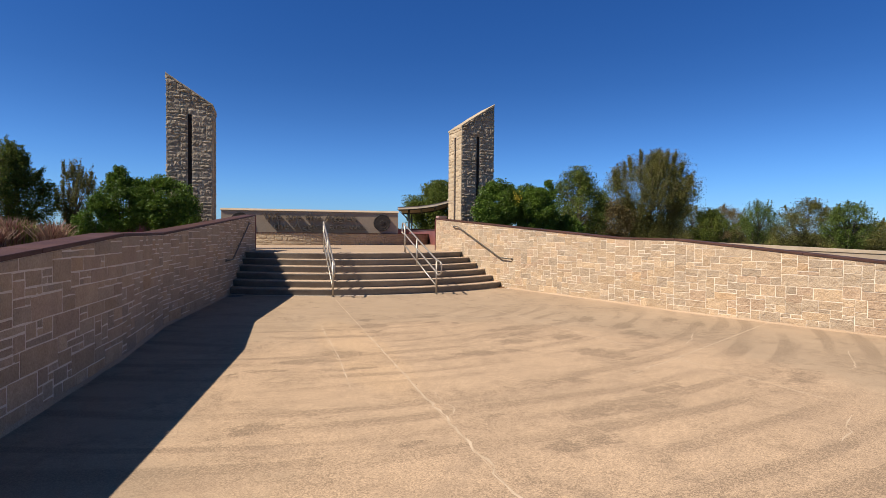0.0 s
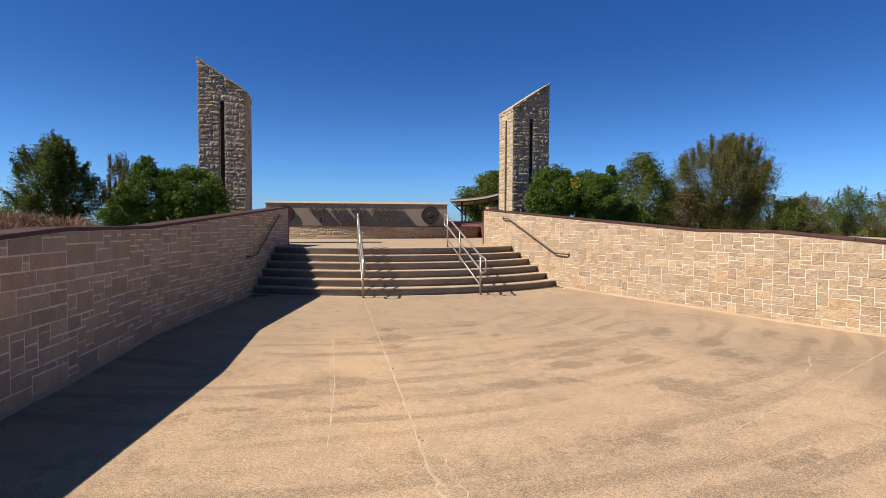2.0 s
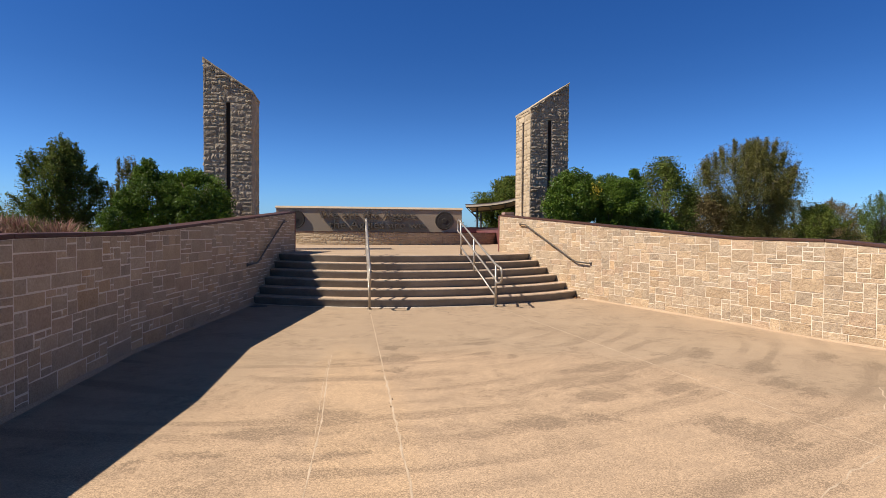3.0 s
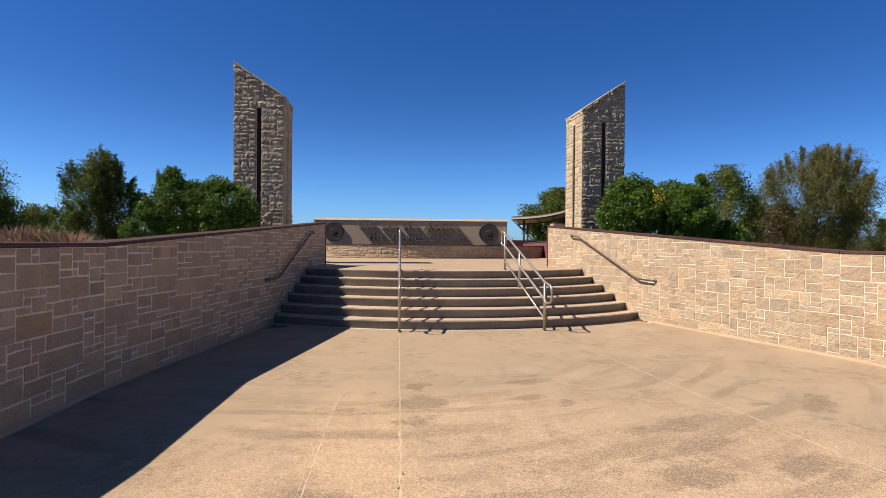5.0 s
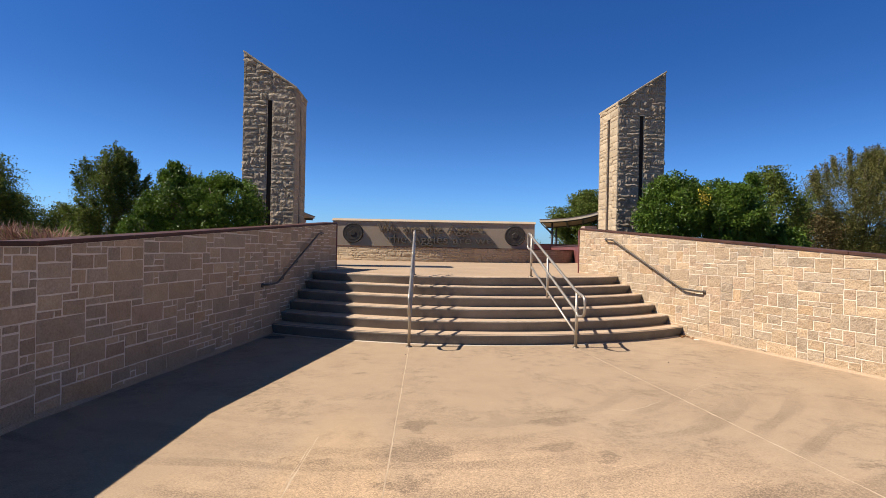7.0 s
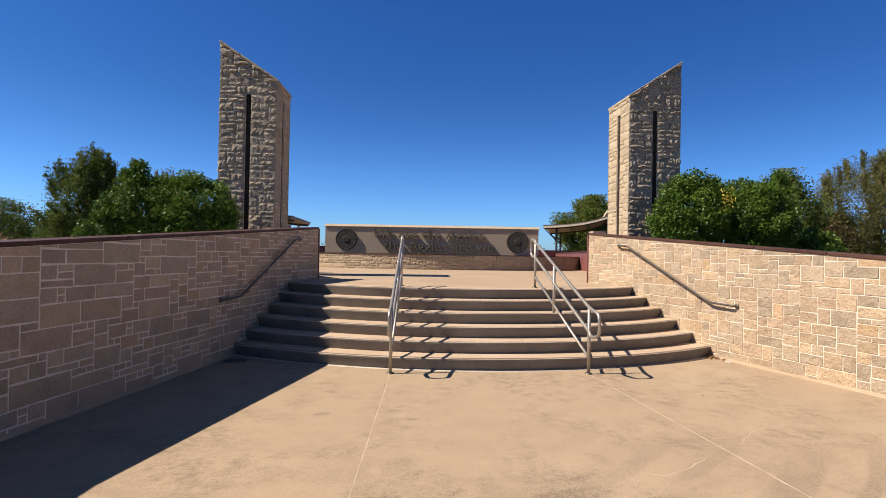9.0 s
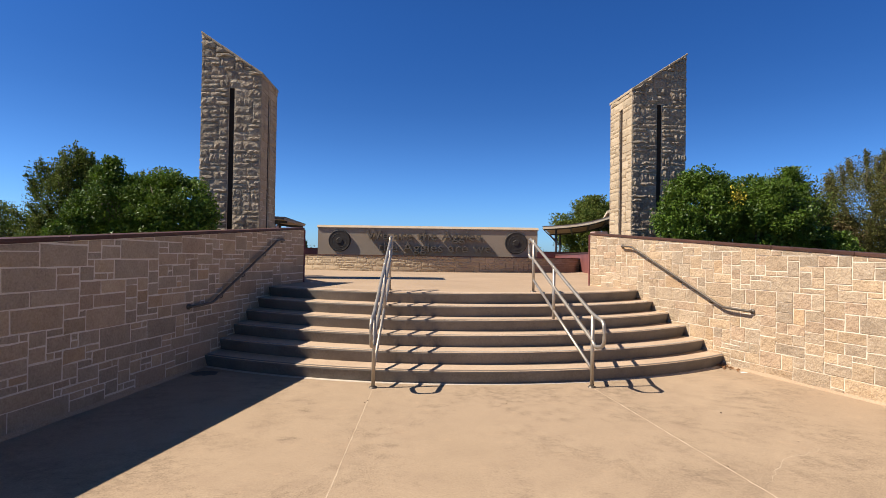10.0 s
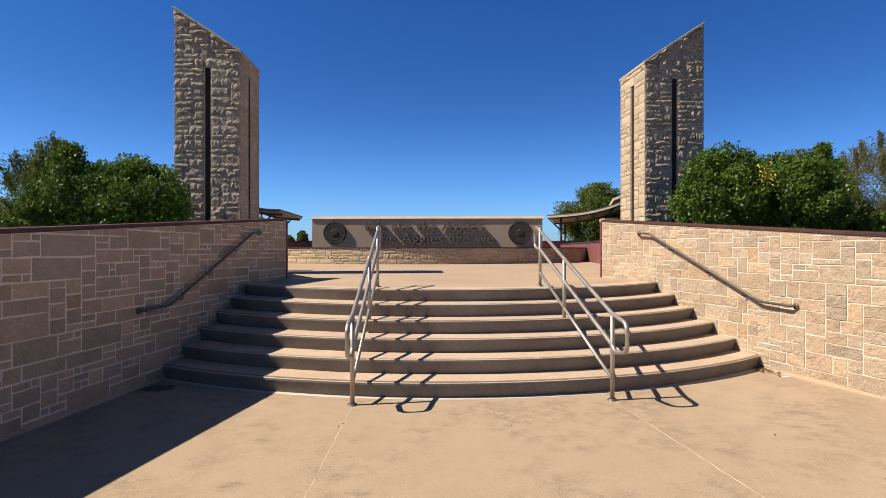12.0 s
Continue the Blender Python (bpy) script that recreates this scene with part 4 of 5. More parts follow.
    late_towers.append(lambda: face((lo, y1), (hi, y1), ROCK, None, lambda s: top(lo + s), 0.055, False))
    return th


late_towers = []
tower(-4.56, -6.05, 7.0, 8.45, 6.12, 7.1, -5.30, 5.76, 11)
tower(4.86, 6.34, 7.0, 8.45, 6.10, 7.08, 5.61, 5.72, 23)


# ------------------------------------------------------------------ sign on its curved stone base
def build_sign():
    y = 16.4
    base_r, base_c = 9.0, (0.0, 24.0)
    n = 60
    a0 = radians(68)
    outer = [(base_c[0] + base_r * math.sin(-a0 + 2 * a0 * i / n), base_c[1] - base_r * math.cos(-a0 + 2 * a0 * i / n)) for i in range(n + 1)]
    inner = [(base_c[0] + (base_r - 0.5) * math.sin(a0 - 2 * a0 * i / n), base_c[1] - (base_r - 0.5) * math.cos(a0 - 2 * a0 * i / n)) for i in range(n + 1)]
    base = link("planter_wall", from_bm("planter_wall", prism(outer + inner, LAND_Z - 0.05, 1.66), MORTAR), label="low curved rock-faced limestone planter wall", category="wall", kind="structure")
    top_o = [(base_c[0] + (x - base_c[0]) * 1.006, base_c[1] + (yy - base_c[1]) * 1.006) for x, yy in outer]
    part("coping", prism(top_o + inner, 1.66, 1.69), COPING, base, "thin red granite coping")
    planter_soil = link("planter_soil", from_bm("planter_soil", prism(inner + [(-8, 27), (8, 27)], 1.0, 1.6), SOIL), label="bare soil inside the curved planter", category="soil", kind="structure")

    def stones():
        rng = random.Random(5)
        length = 2 * a0 * base_r
        U, V, J = 0.13, 0.1, 0.006
        cols = int(length / U)
        cache = {}
        for c, r, w, h in pack(cols, 6, rng, ROCK_SIZES):
            key = (w, h, rng.randrange(5))
            if key not in cache:
                v, f = rock_data(w * U - 2 * J, h * V - 2 * J, 0.03, rng, 5, 3)
                cache[key] = raw("stone", [(s - (w * U - 2 * J) / 2, yy, z) for s, yy, z in v], f, SAWN)
            t = a0 - (c + w / 2) * U / base_r
            p = Vector((base_c[0] + base_r * math.sin(t), base_c[1] - base_r * math.cos(t), 0))
            d = Vector((-math.cos(t), -math.sin(t), 0))
            fr = face_frame((p.x, p.y), (p.x + d.x, p.y + d.y))
            fr.translation = p
            link("stone", cache[key], base, fr @ Matrix.Translation((0, 0.0, LAND_Z + 0.005 + r * V)))
    late_towers.append(stones)
    turn = Matrix.Translation((0.04, 16.85, 0)) @ pose(0, 0, 0, 0, 0, -6.0) @ Matrix.Translation((-0.04, -y, 0)) @ Matrix.Diagonal((1.025, 1, 1, 1))
    sign = link("sign_wall", None, m=turn, label="long cast stone sign wall with bronze letters and medallions", category="sign")
    part("panel", box(-4.55, y, 1.6, 4.63, y + 0.45, 2.84, 0.006), PANEL, sign)
    bm = bmesh.new()
    prof = [(y - 0.045, 2.843), (y - 0.045, 2.865), (y + 0.07, 2.96), (y + 0.38, 2.96), (y + 0.495, 2.865), (y + 0.495, 2.843)]
    ends = [[bm.verts.new((x, yy, zz)) for yy, zz in prof] for x in (-4.59, 4.67)]
    bm.faces.new(ends[0])
    bm.faces.new(ends[1][::-1])
    for i in range(6):
        j = (i + 1) % 6
        bm.faces.new((ends[0][i], ends[0][j], ends[1][j], ends[1][i]))
    part("cap", bm, CAST_CAP, sign, "pale cast stone cap")
    for x in (-3.63, 3.74):
        bm = bmesh.new()
        bmesh.ops.create_cone(bm, cap_ends=True, segments=48, radius1=0.47, radius2=0.45, depth=0.09, matrix=pose(x, y - 0.045, 2.29, 90, 0, 0))
        med = part("medallion", bm, BRONZE, sign, "round dark bronze medallion")
        for rr, w in ((0.43, 0.013), (0.30, 0.009)):
            ring = [(x + rr * math.cos(2 * math.pi * i / 40), y - 0.086, 2.29 + rr * math.sin(2 * math.pi * i / 40)) for i in range(40)]
            tube("ring", ring, w, BRONZE, med, sides=6, closed=True)
        bm = bmesh.new()
        bmesh.ops.create_cone(bm, cap_ends=True, segments=5, radius1=0.16, radius2=0.13, depth=0.03, matrix=pose(x, y - 0.097, 2.29, 90, 0, 0))
        part("emblem", bm, BRONZE, med)

    def glyph(text, size):
        cu = bpy.data.curves.new("t", "FONT")
        cu.body, cu.size, cu.extrude, cu.bevel_depth, cu.resolution_u = text, size, 0.062, 0.003, 3
        tmp = bpy.data.objects.new("t", cu)
        scene.collection.objects.link(tmp)
        dg = bpy.context.evaluated_depsgraph_get()
        me = bpy.data.meshes.new_from_object(tmp.evaluated_get(dg))
        bpy.data.objects.remove(tmp)
        bpy.data.curves.remove(cu)
        xs = [v.co.x for v in me.vertices]
        return me, (max(xs) if xs else 0.0)

    def line(text, x0, x1, base_z):
        size = 0.56
        _, total = glyph(text, size)
        k = (x1 - x0) / total
        for i, ch in enumerate(text):
            if ch == " ":
                continue
            me, own = glyph(ch, size)
            _, upto = glyph(text[:i + 1], size)
            me.materials.clear()
            me.materials.append(LETTER)
            link("letter", me, sign, pose(x0 + (upto - own) * k, y - 0.085, base_z, 90, 0, 0) @ Matrix.Diagonal((k, 1, 1, 1)))

    line("We are the Aggies,", -2.5, 2.42, 2.36)
    line("the Aggies are we.", -2.0, 2.85, 1.86)


build_sign()


# ------------------------------------------------------------------ canopies behind
def canopy(side, x0, x1, z0, z1, y0, y1, turn=0.0, thick=0.25):
    """An upswept roof on slanting posts; x0 is the low tip towards the axis."""
    th = link("shade_canopy", None, m=Matrix.Translation((x0, y0, 0)) @ pose(0, 0, 0, 0, 0, turn) @ Matrix.Translation((-x0, -y0, 0)), label="upswept timber-lined shade canopy on dark steel posts", category="canopy", group="canopies")
    n = 16

    def z(t):
        return z0 + (z1 - z0) * (0.16 * t + 0.84 * t ** 2.8)

    def sheet(dz0, dz1, ya, yb, grow=0.0, first=0):
        bm = bmesh.new()
        rows = []
        for i in range(first, n + 1):
            t = i / n
            x = x0 + (x1 - x0) * t - (grow * side if i == 0 else 0)
            rows.append([bm.verts.new((x, yy, z(t) + dz)) for yy, dz in ((ya, dz0), (yb, dz0), (yb, dz1), (ya, dz1))])
        for a, b in zip(rows, rows[1:]):
            for k in range(4):
                l = (k + 1) % 4
                bm.faces.new((a[k], a[l], b[l], b[k]))
        bm.faces.new(rows[0])
        bm.faces.new(rows[-1][::-1])
        return bm
    part("fascia", sheet(-0.03 - thick, -0.03, y0 + 0.02, y0 + 0.1), ROOF_UNDER if side > 0 else ROOF_TOP, th, "pale tan fascia board" if side > 0 else "dark fascia board")
    part("soffit", sheet(-0.16, -0.03, y0 + 0.1, y1 - 0.05), SOFFIT, th, "brown boarded soffit")
    if side > 0:
        for t in (0.3, 0.5, 0.7, 0.88):
            x = x0 + (x1 - x0) * t
            part("joist", box(x - 0.07, y0 + 0.12, z(t) - 0.34, x + 0.07, y1 - 0.1, z(t) - 0.17), DARK_STEEL, th)
    part("roof_sheet", sheet(-0.03, 0.015, y0, y1, 0.06), ROOF_TOP, th, "dark metal roof sheet")
    if side > 0:
        part("upper_roof", sheet(0.26, 0.46, y0 - 0.05, y1 - 2.0, 0.0, 11), ROOF_UNDER, th, "pale upper roof fascia")
    for yy in (y0 + 0.8, y1 - 0.8):
        for t in (0.14 if side > 0 else 0.55, 0.9):
            x = x0 + (x1 - x0) * t
            tube("post", [(x, yy, 0.9), (x, yy, z(t) - 0.1)], 0.09, DARK_STEEL, th, sides=8)
            tube("strut", [(x, yy, z(t) - 1.3), (x - side * 1.1, yy, z(max(0, t - 0.2)) - 0.14)], 0.05, DARK_STEEL, th, sides=6)
        part("beam", sheet(-0.3, -0.165, yy - 0.07, yy + 0.07), DARK_STEEL, th)


canopy(1, 10.4, 17.6, 4.3, 6.15, 37.5, 49, -18.0, 0.2)
canopy(-1, -7.5, -10.2, 3.72, 4.3, 24.3, 31, 0.0, 0.1)


# ------------------------------------------------------------------ handrails
def free_rail(side):
    """The free-standing rail on the steps with three pipes, three posts and looped ends."""
    th = link("stair_handrail", None, label="brushed steel stair handrail with three pipes and looped ends", category="handrail", group="stair handrails")

    def at(y, z):
        return (side * (1.387 - 0.05 * y), y, z)

    def top(y):
        return 0.935 + 0.385 * (y + 0.05)

    def mid(y):
        return 0.60 + 0.385 * (y + 0.05)

    def low(y):
        return 0.235 + 0.385 * (y + 0.05)
    y0, y1, r = -0.06, 2.62, 0.024
    loop = [at(y1, top(y1)), at(y0, top(y0)), at(-0.42, top(y0) - 0.06), at(-0.42, mid(y0) - 0.02), at(y0 - 0.08, mid(y0) - 0.07), at(y0, mid(y0)), at(y1, mid(y1)), at(y1 + 0.28, mid(y1) + 0.03), at(y1 + 0.28, top(y1) + 0.02)]
    path = rounded(loop + [loop[0]], 0.1, 5)
    tube("looped_pipe", path[1:-1], r, STEEL, th, closed=True)
    tube("lower_pipe", [at(y0, low(y0)), at(y1, low(y1))], r * 0.85, STEEL, th)
    for y, z0, z1 in ((y0, 0.0, top(y0)), (1.50, 3 * RISE, mid(1.5) + 0.33), (y1, LAND_Z, top(y1))):
        post = tube("post", [at(y, z0), at(y, z1)], r, STEEL, th)
        bm = bmesh.new()
        bmesh.ops.create_cone(bm, cap_ends=True, segments=20, radius1=0.055, radius2=0.045, depth=0.018, matrix=Matrix.Translation((*at(y, z0)[:2], z0 + 0.009)))
        part("base_flange", bm, RAIL_DARK, post)
    return th


free_rail(-1)
free_rail(1)


def wall_rail(side):
    th = link("wall_handrail", None, label="single pipe handrail on brackets along the stone wall", category="handrail", group="wall handrails")

    def at(y, z, off=0.085):
        p, q = (WALL_W if side < 0 else WALL_E)[:2]
        d = Vector((q[0] - p[0], q[1] - p[1], 0)).normalized()
        n = Vector((-d.y, d.x, 0)) if side < 0 else Vector((d.y, -d.x, 0))
        b = Vector((wall_x(side, y), y, z)) + n * off
        return tuple(b)
    pts = [at(3.98, 1.91, 0.02), at(3.94, 1.915), at(3.62, 1.90), at(1.32, 0.925), at(0.86, 0.91), at(0.82, 0.905, 0.02)]
    tube("pipe", rounded(pts, 0.07, 4), 0.0195, RAIL_DARK, th)
    for y, z in ((3.1, 1.68), (2.3, 1.34), (1.6, 1.045)):
        br = tube("bracket", rounded([at(y, z - 0.015), at(y, z - 0.07), at(y, z - 0.075, 0.0)], 0.03, 3), 0.009, RAIL_DARK, th, sides=8)
    for y, z in ((3.98, 1.91), (0.82, 0.905)):
        tube("end_flange", [at(y, z, 0.0), at(y, z, 0.03)], 0.04, RAIL_DARK, th, sides=14)


wall_rail(-1)
wall_rail(1)


# ------------------------------------------------------------------ plants
def leaf_mesh(name, pts, sizes, mat, rng, flat=0.0, droop=0.0):
    """One mesh of small pointed leaves at the given places."""
    n = len(pts)
    d = rng.normal(size=(n, 3))
    d[:, 2] = d[:, 2] * (1 - flat) - droop
    d /= np.linalg.norm(d, axis=1, keepdims=True)
    e = rng.normal(size=(n, 3))
    e -= (e * d).sum(1, keepdims=True) * d
    e /= np.linalg.norm(e, axis=1, keepdims=True)
    nrm = np.cross(d, e)
    s = np.asarray(sizes)[:, None]
    a, b = pts - d * s * 0.5, pts + d * s * 0.5
    l, r = pts + e * s * 0.24 + nrm * s * 0.08, pts - e * s * 0.24 + nrm * s * 0.08
    v = np.stack([a, l, b, r], 1).reshape(-1, 3)
    me = bpy.data.meshes.new(name)
    me.vertices.add(4 * n)
    me.vertices.foreach_set("co", v.ravel())
    me.loops.add(4 * n)
    me.loops.foreach_set("vertex_index", np.arange(4 * n, dtype=np.int32))
    me.polygons.add(n)
    me.polygons.foreach_set("loop_start", np.arange(0, 4 * n, 4, dtype=np.int32))
    me.materials.append(mat)
    me.update(calc_edges=True)
    return me


def shrub(lobes, n, leaf, mat, seed, label, name="shrub", base_z=1.2, yellow=None):
    """A dense shrub of several lobes (x, y, z, rx, ry, rz) with leaves in clumps and stems below."""
    rng = np.random.default_rng(seed)
    th = link(name, None, label=label, category="shrub")
    vol = np.array([l[3] * l[4] + l[4] * l[5] + l[3] * l[5] for l in lobes])
    pts = []
    for lobe, k in zip(lobes, (n * vol / vol.sum()).astype(int)):
        c, r = np.array(lobe[:3]), np.array(lobe[3:])
        clumps = max(12, k // 240)
        dirs = rng.normal(size=(clumps, 3))
        dirs /= np.linalg.norm(dirs, axis=1, keepdims=True)
        rad = rng.uniform(0.55, 1.0, (clumps, 1)) ** 0.5 * rng.uniform(0.85, 1.1, (clumps, 1))
        cc = c + dirs * rad * r
        which = rng.integers(0, clumps, k)
        spread = np.clip(rng.normal(size=(k, 3)), -1.8, 1.8) * np.array([0.092, 0.092, 0.08]) * (0.7 + 0.5 * r.mean())
        p = cc[which] + spread
        pts.append(p[p[:, 2] > base_z - 0.1])
    pts = np.concatenate(pts)
    me = leaf_mesh("foliage", pts, rng.uniform(0.6, 1.3, len(pts)) * leaf, mat, rng, droop=0.15)
    link("foliage", me, th, kind="stuff")
    rr = random.Random(seed)
    v, f = [], []
    for lobe in lobes:
        for i in range(5):
            bx, by = lobe[0] + rr.uniform(-0.25, 0.25), lobe[1] + rr.uniform(-0.25, 0.25)
            tip = (lobe[0] + rr.uniform(-0.7, 0.7) * lobe[3], lobe[1] + rr.uniform(-0.7, 0.7) * lobe[4], lobe[2] + rr.uniform(0, 0.6) * lobe[5])
            m = ((bx + tip[0]) / 2 + rr.uniform(-0.1, 0.1), (by + tip[1]) / 2, (base_z + tip[2]) / 2 - 0.1)
            vv, ff = tube_data([(bx, by, base_z - 0.25), m, tip], [0.03, 0.022, 0.008], 5)
            k = len(v)
            v += vv
            f += [tuple(q + k for q in a) for a in ff]
    link("stems", raw("stems", v, f, BARK, True), th, kind="stuff")
    if yellow:
        yp = np.array(yellow) + rng.normal(size=(100, 3)) * np.array([0.075, 0.06, 0.12])
        link("yellowed_sprig", leaf_mesh("yellowed_sprig", yp, rng.uniform(0.6, 1.1, 100) * leaf, LEAF_YELLOW, rng), th, label="sprig of yellowed leaves", kind="stuff")
    return th


def tree(x, y, z, height, width, trunk, leaves, leaf, mat, seed, label, upright=0.5, airy=0.35, twigs=0, widest=0.45, brush=0.17, name="tree"):
    """A tree: tapered trunk, limbs that rise to many clumps of leaves in an uneven egg-shaped crown, and bare twigs past it."""
    rr, rng = random.Random(seed), np.random.default_rng(seed)
    th = link(name, None, label=label, category="tree")
    v, f = [], []

    def limb(path, radii, sides):
        vv, ff = tube_data(path, radii, sides)
        k = len(v)
        v.extend(vv)
        f.extend(tuple(i + k for i in q) for q in ff)
    r0 = 0.022 * height + 0.02
    lean = (rr.uniform(-0.05, 0.05) * height, rr.uniform(-0.05, 0.05) * height)

    def axis(t):
        return Vector((x + lean[0] * t, y + lean[1] * t, z + height * t))
    limb([axis(0) - Vector((0, 0, 0.3)), axis(0.02), axis(0.25), axis(0.5), axis(0.8)], [r0 * 1.35, r0, r0 * 0.8, r0 * 0.5, r0 * 0.12], 8)
    n = 90
    clumps, size = [], []
    low = trunk / height
    skew = [rr.uniform(0.75, 1.15) for _ in range(9)]
    for i in range(n):
        t = low + (1 - low) * (i + rr.random()) / n
        u = (t - low) / (1 - low)
        prof = (u / widest) ** 0.55 if u < widest else max(0.0, 1 - ((u - widest) / (1 - widest)) ** 2.0) ** 0.6
        a = rr.uniform(0, 2 * math.pi)
        q = skew[int(a / 2 / math.pi * 8.99)]
        rad = 0.5 * width * prof * q * rr.uniform(0.25, 1.0) ** 0.5
        c = axis(t) + Vector((math.cos(a) * rad, math.sin(a) * rad, rr.uniform(-0.03, 0.03) * height))
        clumps.append(c)
        size.append(rr.uniform(0.5, 1.2))
        root = axis(max(0.08, t - rr.uniform(0.12, 0.3) - 0.15 * upright))
        mid = (root + c) / 2 + Vector((0, 0, -0.04 * height * (1 - upright)))
        limb([root, mid, c], [r0 * 0.28, r0 * 0.17, r0 * 0.05], 4)
    tips = []
    for i in range(twigs):
        c = rr.choice(clumps)
        d = (c - axis(0.25)).normalized() + Vector((rr.uniform(-0.3, 0.3), rr.uniform(-0.3, 0.3), rr.uniform(0.1, 0.9) + (1.1 if brush > 0.2 else 0.0)))
        e = c + d.normalized() * height * rr.uniform(0.08, 0.2 if brush > 0.2 else 0.17)
        tips += [tuple(c + (e - c) * k) for k in (0.35, 0.55, 0.75, 0.9, 1.0)]
        limb([c, (c + e) / 2 + Vector((rr.uniform(-0.02, 0.02) * height, 0, 0)), e], [r0 * 0.09, r0 * 0.06, r0 * 0.025], 3)
    link("trunk", raw("trunk", v, f, BARK, True), th)
    cp, cs = np.array([c[:] for c in clumps]), np.array(size)
    w = rng.choice(n, leaves, p=cs / cs.sum())
    spread = (0.062 + 0.04 * (1 - airy)) * np.array([width, width, min(height, width * 1.2)])
    if brush > 0.2:
        spread = spread * 1.12
    lp = cp[w] + np.clip(rng.normal(size=(leaves, 3)), -1.5, 1.5) * spread * cs[w][:, None]
    if len(tips) > 300:
        tp = np.array(tips)
        few = int(leaves * brush)
        lp[:few] = tp[rng.integers(0, len(tp), few)] + rng.normal(size=(few, 3)) * 0.009 * height
    lp[:, 2] = np.maximum(lp[:, 2], z + 0.3 * trunk)
    link("crown", leaf_mesh("crown", lp, rng.uniform(0.6, 1.35, leaves) * leaf, mat, rng), th, kind="stuff")
    return th


shrub([(-6.95, 5.1, 2.45, 0.75, 0.75, 0.85), (-5.75, 4.9, 2.45, 0.75, 0.7, 0.9), (-7.65, 4.9, 1.95, 0.55, 0.6, 0.6), (-7.12, 5.0, 3.2, 0.24, 0.26, 0.34), (-5.25, 4.7, 2.0, 0.42, 0.5, 0.65), (-6.35, 5.0, 2.5, 0.5, 0.6, 0.75)],
      78000, 0.07, LEAF_BUSH, 3, "dense dark green glossy-leaved shrub behind the wall")
shrub([(5.45, 4.95, 2.65, 0.78, 0.75, 0.98), (5.0, 4.8, 2.3, 0.45, 0.5, 0.8), (5.98, 5.0, 2.75, 0.42, 0.6, 0.85)], 50000, 0.07, LEAF_BUSH, 4,
      "dense dark green glossy-leaved shrub beside the tower")
shrub([(7.25, 4.9, 2.55, 0.85, 0.8, 0.95), (6.72, 4.75, 2.35, 0.4, 0.55, 0.85), (7.86, 5.1, 3.4, 0.22, 0.26, 0.4), (8.55, 5.0, 1.85, 0.6, 0.6, 0.55), (7.0, 5.2, 2.95, 0.5, 0.5, 0.65)], 72000, 0.07, LEAF_BUSH, 5,
      "broad dark green shrub with one yellowed sprig", yellow=(5.98, 4.16, 3.04))

shrub([(-14.6, 14.6, 1.75, 0.75, 0.6, 0.6), (-15.6, 15.0, 1.5, 0.6, 0.5, 0.4)], 16000, 0.06, LEAF_GREEN, 7, "low yellow-green bush beside the small oak", base_z=1.0)
tree(-12.95, 14.3, 1.0, 3.95, 3.2, 0.3, 70000, 0.078, LEAF_OAK, 21, "small dark green oak with a few bronze leaves", 0.55, 0.8, 420, 0.36, 0.2)
tree(-11.0, 16.2, 1.1, 3.3, 1.9, 0.3, 14000, 0.08, LEAF_OLIVE, 22, "thin half-bare young tree with grey twigs", 1.4, 0.9, 500, 0.7, 0.5)
tree(41.7, 39.6, 0.0, 10.3, 10.8, 0.8, 150000, 0.15, LEAF_OLIVE, 23, "large thinning olive-brown tree with bare upper twigs", 1.3, 0.6, 2800, 0.58, 0.36)
tree(36.3, 40.5, 0.0, 5.6, 5.5, 0.4, 18000, 0.21, LEAF_BROWN, 24, "rounded brownish tree at the edge of the field", 0.4, 0.3, 60)
tree(22.0, 24.3, 0.6, 6.1, 4.6, 0.5, 26000, 0.15, LEAF_OAK, 25, "rounded green oak behind the shrubs", 0.4, 0.5, 60)
tree(19.0, 50.5, 0.9, 6.6, 7.5, 0.8, 42000, 0.24, LEAF_OAK, 26, "green tree standing behind the canopy", 0.4, 0.3, 20)
tree(-15.5, 10.0, 0.8, 3.3, 3.3, 0.3, 55000, 0.08, LEAF_OAK, 27, "dense dark green tree in deep shade", 0.4, 0.3, 10)
for sx, sy, hh, ww, sd in ((-14.4, 70.0, 3.9, 1.9, 66), (-16.5, 72.0, 3.4, 1.5, 67), (-43.5, 50.0, 5.6, 5.5, 61), (-39.5, 49.0, 6.0, 6.0, 62), (-35.6, 51.0, 5.2, 4.6, 63), (-48.0, 47.0, 6.0, 6.5, 64), (-53.5, 45.0, 5.6, 6.5, 65)):
    tree(sx, sy, -0.1, hh, ww, 0.4, 14000, 0.2, LEAF_OAK, sd, "dark green tree at the edge of the far woods", 0.4, 0.4, 40)
